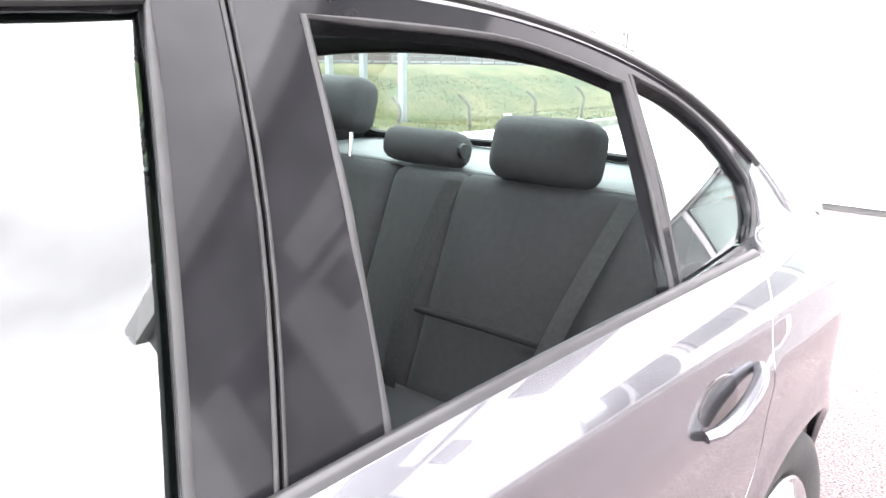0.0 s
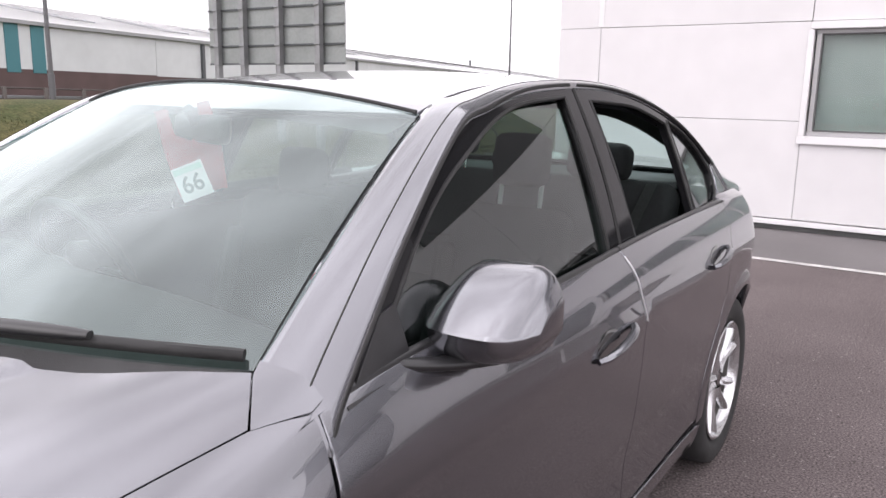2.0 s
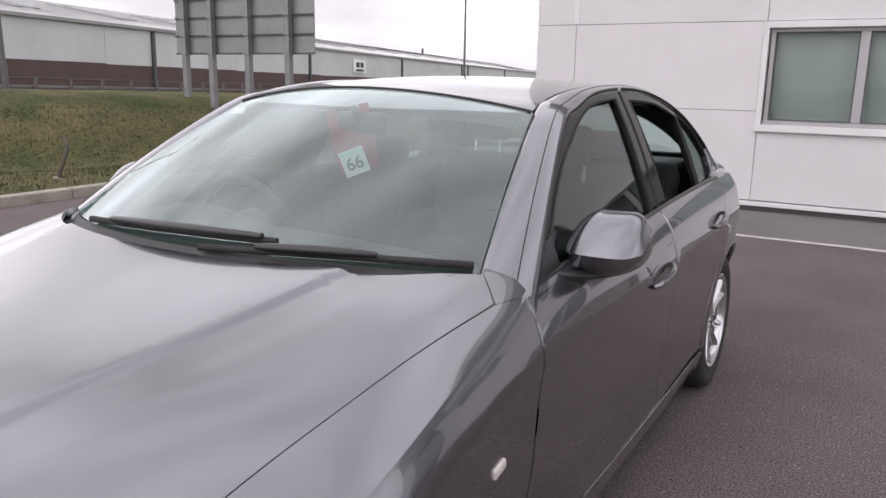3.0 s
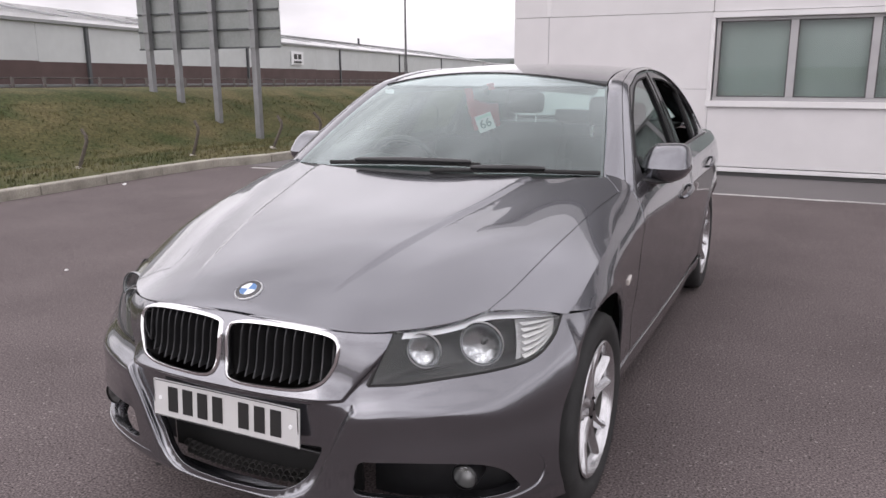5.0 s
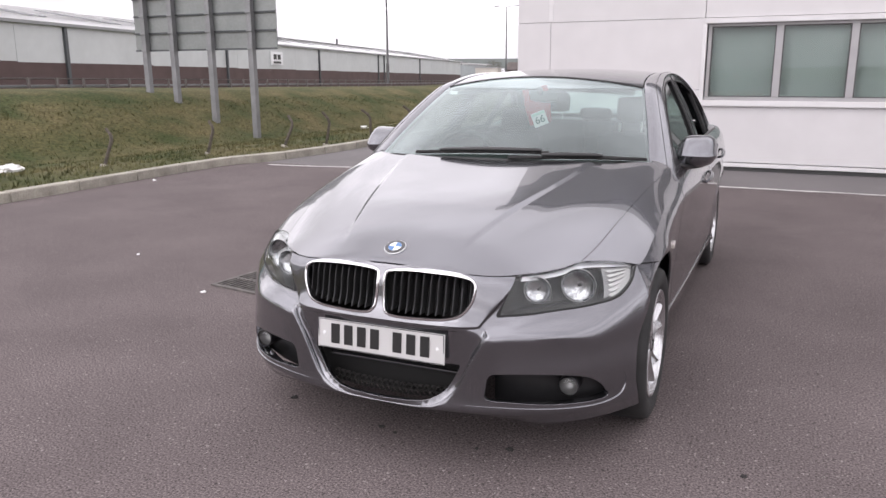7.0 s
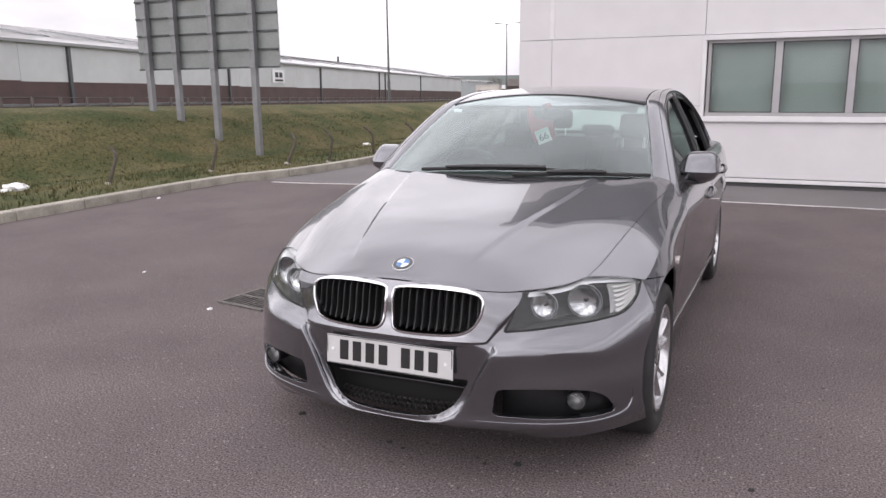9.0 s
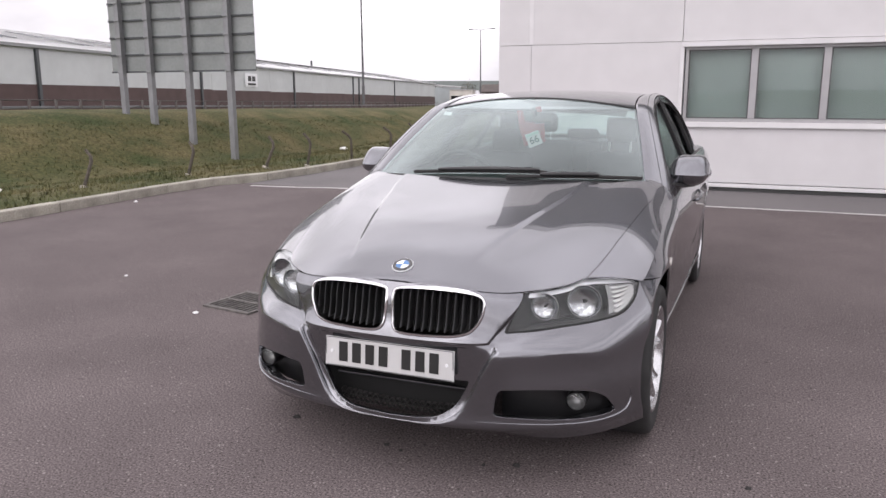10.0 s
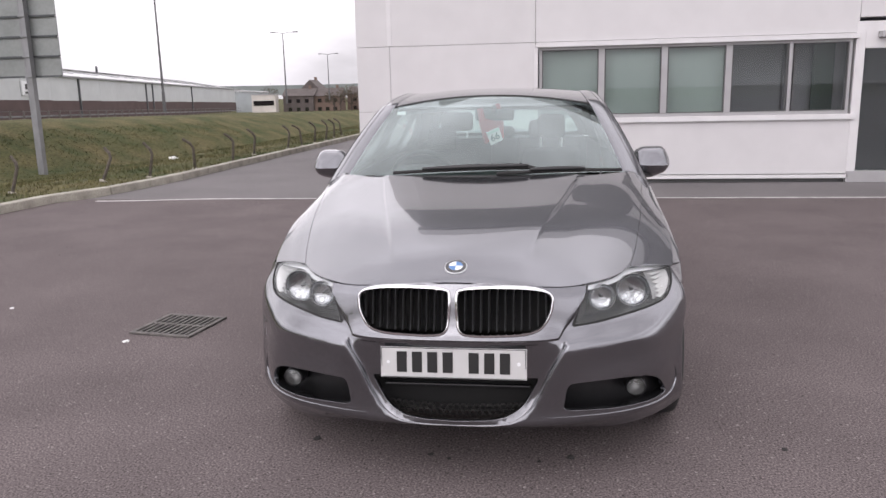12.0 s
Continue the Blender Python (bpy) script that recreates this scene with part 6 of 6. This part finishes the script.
win = thing("window_1", "five-pane grey framed window strip, blinds behind three panes, dim panels behind two", "window", kind="structure")
wall("outer_surround", WX0 - 0.05, WX1 + 0.06, WZ1 + 0.02, WZ1 + 0.09, SILL_WHITE, WY - 0.05, 0.12, win)
wall("outer_surround", WX0 - 0.07, WX0 - 0.015, WZ0 - 0.05, WZ1 + 0.02, SILL_WHITE, WY - 0.04, 0.12, win)
wall("sill", WX0 - 0.08, WX1 + 0.08, WZ0 - 0.125, WZ0 - 0.05, SILL_WHITE, WY - 0.05, 0.18, win)
wall("frame_bottom", WX0 - 0.01, WX1, WZ0 - 0.05, WZ0, FRAME_GREY, WY + 0.02, 0.08, win)
wall("frame_top", WX0 - 0.01, WX1, WZ1 - 0.02, WZ1 + 0.02, FRAME_GREY, WY + 0.02, 0.08, win)
cuts = [WX0, 1.005, 1.885, 2.765, 3.59, WX1]
for i, x in enumerate(cuts):
    w = 0.10 if 0 < i < 4 else 0.05
    x = x + (w / 2 if i == 0 else -w / 2 if i == 5 else 0)
    wall("mullion", x - w / 2, x + w / 2, WZ0, WZ1 - 0.02, FRAME_GREY, WY + 0.015, 0.085, win)
for i, (a, b) in enumerate(zip(cuts, cuts[1:])):
    p = wall("pane", a + 0.04, b - 0.04, WZ0, WZ1 - 0.02, PANE, WY + 0.05, 0.012, win)
    p.visible_shadow = False
    e0, e1 = a + 0.05, b - 0.05
    for x in (e0, e1):
        wall("gasket", x - 0.007, x + 0.007, WZ0, WZ1 - 0.02, SEAM, WY + 0.008, 0.05, win)
    for z in (WZ0 + 0.005, WZ1 - 0.026):
        wall("gasket", e0, e1, z - 0.006, z + 0.006, SEAM, WY + 0.010, 0.05, win)
    # Blinds behind the first three panes; plain room-coloured panels behind the other two.
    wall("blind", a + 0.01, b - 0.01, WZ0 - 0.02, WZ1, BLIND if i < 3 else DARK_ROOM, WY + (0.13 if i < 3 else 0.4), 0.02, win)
wall("curtain", 3.97, 4.26, WZ0, WZ1, material("dark_green_curtain", (0.035, 0.05, 0.048), 0.8), WY + 0.3, 0.03, win)
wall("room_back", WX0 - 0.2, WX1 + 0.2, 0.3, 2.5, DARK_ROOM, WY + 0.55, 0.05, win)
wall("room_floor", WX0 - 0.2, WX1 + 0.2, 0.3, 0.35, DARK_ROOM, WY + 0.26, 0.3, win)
dr = thing("door_1", "grey framed glazed entrance door, dark inside", "door", kind="structure")
wall("door_frame", 4.42, 4.54, 0.06, 2.2, SILL_WHITE, WY - 0.01, 0.12, dr)
wall("door_frame", 6.08, 6.2, 0.06, 2.2, SILL_WHITE, WY - 0.01, 0.12, dr)
wall("door_head", 4.54, 6.08, 1.84, 2.2, SILL_WHITE, WY, 0.1, dr)
wall("threshold", 4.42, 6.2, 0.0, 0.16, FRAME_GREY, WY - 0.02, 0.14, dr)
wall("pane", 4.54, 6.08, 0.16, 1.84, PANE, WY + 0.04, 0.012, dr).visible_shadow = False
wall("door_stile", 5.2, 5.28, 0.16, 1.86, FRAME_GREY, WY + 0.02, 0.06, dr)
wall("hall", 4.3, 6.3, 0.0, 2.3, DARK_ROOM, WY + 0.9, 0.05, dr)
wl_ = thing("wall_light", "small grey wall light over the entrance", "wall light")
wall("housing", 4.70, 5.0, 1.98, 2.06, FRAME_GREY, WY - 0.14, 0.14, wl_)

# ---- road sign seen from behind ----
SIGN_GREY = material("grey_sign_back", (0.235, 0.250, 0.245), 0.55, 0.2, spread=0.1, scale=1.5, fine=0.05, fine_scale=12, per_object=0.04)
# Ribs coloured dark to draw the shadow lines across the sign back.
STIFF = material("shadow_dark_stiffener", (0.075, 0.08, 0.085), 0.6, 0.3, spread=0.12, scale=3)
POST_GREY = material("galvanised_post", (0.23, 0.232, 0.24), 0.5, 0.4, spread=0.12, scale=3)
SY, SX0, SX1, SZ = 16.34, -17.78, -12.40, 1.96
sgn = thing("road_sign", "large grey road sign seen from behind on four posts", "road sign")
posts = (-13.21, -14.70, -16.14, -17.25)
for i in range(8):
    for a, b in zip((SX0, -16.14, -14.70, -13.21), (-16.14, -14.70, -13.21, SX1)):
        part("sign_plank", boxy((b - a - 0.006, 0.03, 0.50), pose((a + b) / 2, SY + 0.10, SZ + 0.254 + i * 0.508), 0.004, 1), SIGN_GREY, sgn)
    part("stiffener", boxy((SX1 - SX0 - 0.04, 0.05, 0.05), pose((SX0 + SX1) / 2, SY + 0.06, SZ + 0.02 + i * 0.508)), STIFF, sgn)
for x in posts:
    z0 = height(x, SY) - 0.3
    for dx in (-0.07, 0.07):
        part("post_flange", boxy((0.03, 0.16, 6.4 - z0), pose(x + dx, SY - 0.05, (6.4 + z0) / 2)), POST_GREY, sgn)
    part("post", boxy((0.11, 0.10, 6.4 - z0), pose(x, SY - 0.074, (6.4 + z0) / 2)), POST_GREY, sgn)
    for i in range(8):
        part("clamp", boxy((0.20, 0.06, 0.05), pose(x, SY - 0.13, SZ + 0.02 + i * 0.508), 0.008), POST_GREY, sgn)

# ---- across the road ----
LAMP_STEEL = material("dull_lamp_steel", (0.12, 0.12, 0.125), 0.5, 0.5)
RAIL = material("galvanised_rail", (0.24, 0.245, 0.25), 0.55, 0.35, spread=0.15, scale=0.6)
bar = thing("crash_barrier", "grey steel crash barrier along the road", "barrier", at=pose(-34.1, -9.2, 1.02, 0, 1.09, 101))
BEAM = material("weathered_barrier_post", (0.13, 0.115, 0.11), 0.7, 0.2, spread=0.2, scale=1.5)
for z0, z1, mat in ((0.62, 0.71, BEAM), (0.12, 0.29, RAIL)):
    bm = bmesh.new()
    prof = [(0.0, z0), (0.05, z0 + 0.02), (0.05, z1 - 0.02), (0.0, z1)]
    ends = [[bm.verts.new((x, -d, z)) for d, z in prof] for x in np.linspace(-40.0, 170.0, 40)]
    for a, b in zip(ends, ends[1:]):
        for i in range(len(prof) - 1):
            bm.faces.new((a[i], a[i + 1], b[i + 1], b[i]))
    bmesh.ops.solidify(bm, geom=list(bm.faces), thickness=0.02)
    part("rail", bm, mat, bar)
pm = bpy.data.meshes.new("post")
b = boxy((0.20, 0.12, 1.02), pose(0, 0, 0.22), 0.01, 1)
b.to_mesh(pm)
b.free()
pm.materials.append(BEAM)
for i in range(80):
    o = new("post", pm)
    o.parent, o.matrix_basis = bar, pose(-39.0 + i * 2.5, -0.12, 0)

W_WHITE = material("white_warehouse_sheeting", (0.50, 0.52, 0.52), 0.6, spread=0.06, scale=0.15, fine=0.03, fine_scale=0.8)
W_BROWN = material("brown_brick_base", (0.085, 0.055, 0.052), 0.85, spread=0.15, scale=0.4)
W_ROOF = material("pale_sheet_roof", (0.66, 0.66, 0.66), 0.5, spread=0.08, scale=0.1)
W_TEAL = material("teal_door_panel", (0.035, 0.15, 0.17), 0.5)
GUTTER = material("weathered_gutter", (0.26, 0.265, 0.27), 0.6, spread=0.1, scale=0.3)
W_PIPE = material("dark_downpipe", (0.06, 0.065, 0.07), 0.5)
# local x runs along the front, local y away from the road
wh = thing("warehouse", "long white warehouse with a brown brick base and pale roof", "warehouse", at=pose(-54.0, -18.93, 0.31, 0, 0.67, 103))
WL = 341.0
for i in range(14):
    zb = 2.8 - 0.0043 * (12.2 + i * 24.36 - 72)
    part("wall_panel", boxy((24.36 - 0.05, 0.3, 6.7 - zb), pose(12.18 + i * 24.36, 0.15, 3.35 + zb / 2)), W_WHITE, wh)
    part("brick_base", boxy((24.36, 0.4, 6.5), pose(12.18 + i * 24.36, 0.18, zb - 3.25)), W_BROWN, wh)
part("gutter", boxy((WL, 0.5, 0.32), pose(WL / 2, -0.15, 6.75)), GUTTER, wh)
bm = bmesh.new()
rv = [[bm.verts.new((x, yy, zz)) for x in (0, WL)] for yy, zz in ((-0.4, 6.85), (25, 11.2), (50, 6.8))]
for a, b in zip(rv, rv[1:]):
    bm.faces.new((a[0], a[1], b[1], b[0]))
bmesh.ops.solidify(bm, geom=list(bm.faces), thickness=0.15)
part("roof", bm, W_ROOF, wh)
for i in range(22):
    for k in (0, 2.2):
        part("roof_light", boxy((1.0, 11, 0.1), pose(10 + i * 15 + k, 13, 9.22, 9.7)), GUTTER, wh)
for x in (2, 38, 80.5, 118, 158.8, 202.4, 208, 250, 325, 335):
    part("downpipe", boxy((0.45, 0.3, 7.2), pose(x, -0.15, 2.9)), W_PIPE, wh)
for x in (50.5, 53.2, 55.8, 58.4):
    part("teal_panel", boxy((1.35, 0.1, 4.1), pose(x, -0.03, 4.6)), W_TEAL, wh)
for x in (130, 131.2, 220):
    part("flue", boxy((0.5, 0.5, 2.6), pose(x + 20, 24, 11.4)), W_PIPE, wh)
ks = part("name_board", boxy((5.2, 0.2, 2.3), pose(137.0, -0.15, 4.4)), WHITE, wh, "white board with dark bars")
part("dark_bar", boxy((1.2, 0.1, 0.9), pose(136.1, -0.28, 4.65)), INK, ks)
part("dark_bar", boxy((1.2, 0.1, 0.9), pose(137.9, -0.28, 4.65)), INK, ks)
part("thin_bar", boxy((3.2, 0.1, 0.35), pose(137.0, -0.28, 3.7)), INK, ks)


def street_lamp(x, y, top, double):
    s = thing("street_lamp", "tall grey steel street lamp beside the road", "street lamp", "lamps along the road", at=pose(x, y, 0.2))
    bm = bmesh.new()
    tube(bm, [(0, 0, -0.4), (0, 0, 1.6), (0, 0, 1.61), (0, 0, top)], lambda t: 0.16 if t < 0.4 else 0.12 if t < 0.9 else 0.07, 10)
    part("column", bm, LAMP_STEEL, s, "", 50)
    for sg in (1, -1) if double else (1,):
        bm = tube(bmesh.new(), [(0, 0, top - 0.1), (sg * 0.9, 0.3, top + 0.12), (sg * 1.5, 0.5, top + 0.16)], 0.045, 6)
        part("arm", bm, LAMP_STEEL, s, "", 50)
        part("lantern", boxy((0.8, 0.3, 0.16), pose(sg * 1.85, 0.6, top + 0.16), 0.05), LAMP_STEEL, s)


street_lamp(-36.5, 21.9, 10.8, True)
street_lamp(-38.0, 70.2, 12.6, True)
street_lamp(-41.9, 117.0, 10.4, True)
street_lamp(-49.0, 165.0, 9.3, True)

# far houses and trees
ROOF_TILE = material("dark_roof_tiles", (0.09, 0.075, 0.07), 0.8, spread=0.2, scale=0.6)
BRICK = material("brown_brickwork", (0.15, 0.105, 0.085), 0.85, spread=0.2, scale=0.5)
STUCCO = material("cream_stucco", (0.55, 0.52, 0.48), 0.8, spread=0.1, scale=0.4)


def house(x, y, w, d, h, r, mat, turn):
    s = thing("house", "distant house with a dark pitched roof", "house", "houses along the road", at=pose(x, y, -5.4, 0, 0, turn))
    part("wall", boxy((w, d, h), pose(0, 0, h / 2)), mat, s)
    bm = bmesh.new()
    v = [bm.verts.new(p) for p in ((-w / 2 - 0.4, -d / 2 - 0.4, h), (w / 2 + 0.4, -d / 2 - 0.4, h), (w / 2 + 0.4, d / 2 + 0.4, h), (-w / 2 - 0.4, d / 2 + 0.4, h), (-w / 2 - 0.4, 0, h + r), (w / 2 + 0.4, 0, h + r))]
    for f in ((0, 1, 5, 4), (2, 3, 4, 5), (0, 4, 3), (1, 2, 5), (3, 2, 1, 0)):
        bm.faces.new([v[i] for i in f])
    part("roof", bm, ROOF_TILE, s)
    part("chimney", boxy((0.8, 0.8, 1.8), pose(w * 0.3, 0, h + r)), BRICK, s)
    for zz in (1.5, 4.2):
        for k in (-0.28, 0.0, 0.28):
            if zz < h - 0.8:
                part("window", boxy((1.2, 0.1, 1.2), pose(k * w, -d / 2 - 0.03, zz)), BLACK_GLOSS, s)


for hx, hy, hw, hd, hh, hr_, hm, ht in ((-83, 248, 10, 9, 5.8, 2.4, ROOF_TILE, 4), (-80.5, 254, 8, 7, 7.4, 3.6, BRICK, 90), (-74, 250, 9, 9, 5.6, 2.6, BRICK, 6), (-64, 262, 12, 9, 6.0, 2.6, BRICK, 0)):
    house(hx, hy, hw, hd, hh, hr_, hm, ht)
depot = thing("depot", "small flat white roadside building with a dark window band", "building", at=pose(-92.6, 240, -5.4, 0, 0, 8))
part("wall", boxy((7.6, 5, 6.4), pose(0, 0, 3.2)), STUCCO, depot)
part("window", boxy((6.6, 0.1, 1.5), pose(0, -2.53, 3.8)), BLACK_GLOSS, depot)
part("roof", boxy((8.0, 5.4, 0.3), pose(0, 0, 6.5)), FRAME_GREY, depot)
shed = thing("shed", "pale grey sheet metal shed with a shallow roof", "shed", at=pose(-101, 250, -5.4, 0, 0, 8))
part("wall", boxy((9, 8, 7.4), pose(0, 0, 3.7)), material("pale_grey_sheeting", (0.34, 0.37, 0.38), 0.6, spread=0.1, scale=0.4), shed)
part("roof", boxy((9.6, 8.6, 0.4), pose(0, 0, 7.6, 0, 4, 0)), FRAME_GREY, shed)

BARK = material("dark_bark", (0.05, 0.04, 0.035), 0.9, spread=0.3, scale=4)
LEAF = material("winter_tree_leaves", (0.060, 0.045, 0.035), 0.8, tint=(0.09, 0.075, 0.045), spread=0.3, scale=1.2)


def far_tree(x, y, h, seed):
    s = thing("tree", "distant bare brown tree by the houses", "tree", "trees by the houses", at=pose(x, y, -5.6))
    r = random.Random(seed)
    bm = bmesh.new()
    tube(bm, [(0, 0, -0.3), (0.1, 0, h * 0.3), (0.0, 0.1, h * 0.7)], lambda t: 0.22 * (1 - 0.7 * t), 6)
    tips = []
    for i in range(9):
        a, z = r.uniform(0, 6.28), h * r.uniform(0.3, 0.6)
        e = (math.cos(a) * h * r.uniform(0.15, 0.36), math.sin(a) * h * r.uniform(0.15, 0.36), z + h * r.uniform(0.15, 0.4))
        tube(bm, [(0, 0, z), (e[0] * 0.5, e[1] * 0.5, z + (e[2] - z) * 0.6), e], lambda t: 0.09 * (1 - 0.8 * t), 5)
        tips.append(e)
    part("trunk", bm, BARK, s)
    bm = bmesh.new()
    for i in range(420):
        e = r.choice(tips)
        p = [e[k] + r.gauss(0, h * 0.09) for k in range(3)]
        q = r.uniform(0.12, 0.3)
        m = pose(*p, r.uniform(0, 360), r.uniform(0, 360), 0)
        f = [bm.verts.new(m @ Vector(c)) for c in ((-q, 0, 0), (0, -q * 0.5, 0), (q, 0, 0), (0, q * 0.5, 0))]
        bm.faces.new(f)
    part("crown", bm, LEAF, s)


for i, (tx, ty, th) in enumerate(((-69, 238, 8), (-66.5, 236, 8.4), (-64, 240, 8.2), (-88, 275, 9), (-110, 290, 9), (-60, 248, 8.5))):
    far_tree(tx, ty, th, 20 + i)
bm = bmesh.new()
hv = []
for i in range(60):
    a = radians(-75 + i * 2.0)
    r0 = 1500
    hgt = 12 + 9 * (0.5 + 0.5 * noise.noise((i * 0.13, 2, 0)))
    hv.append([bm.verts.new((r0 * math.sin(a), r0 * math.cos(a), z)) for z in (-2, hgt)] + [bm.verts.new((1.25 * r0 * math.sin(a), 1.25 * r0 * math.cos(a), hgt * 0.9))])
for a, b in zip(hv, hv[1:]):
    for k in (0, 1):
        bm.faces.new((a[k], b[k], b[k + 1], a[k + 1]))
tagged(part("backdrop", bm, material("hazy_hill", (0.16, 0.18, 0.17), 0.9, spread=0.2, scale=0.01)), "low hazy hills on the horizon", "hill", kind="structure")
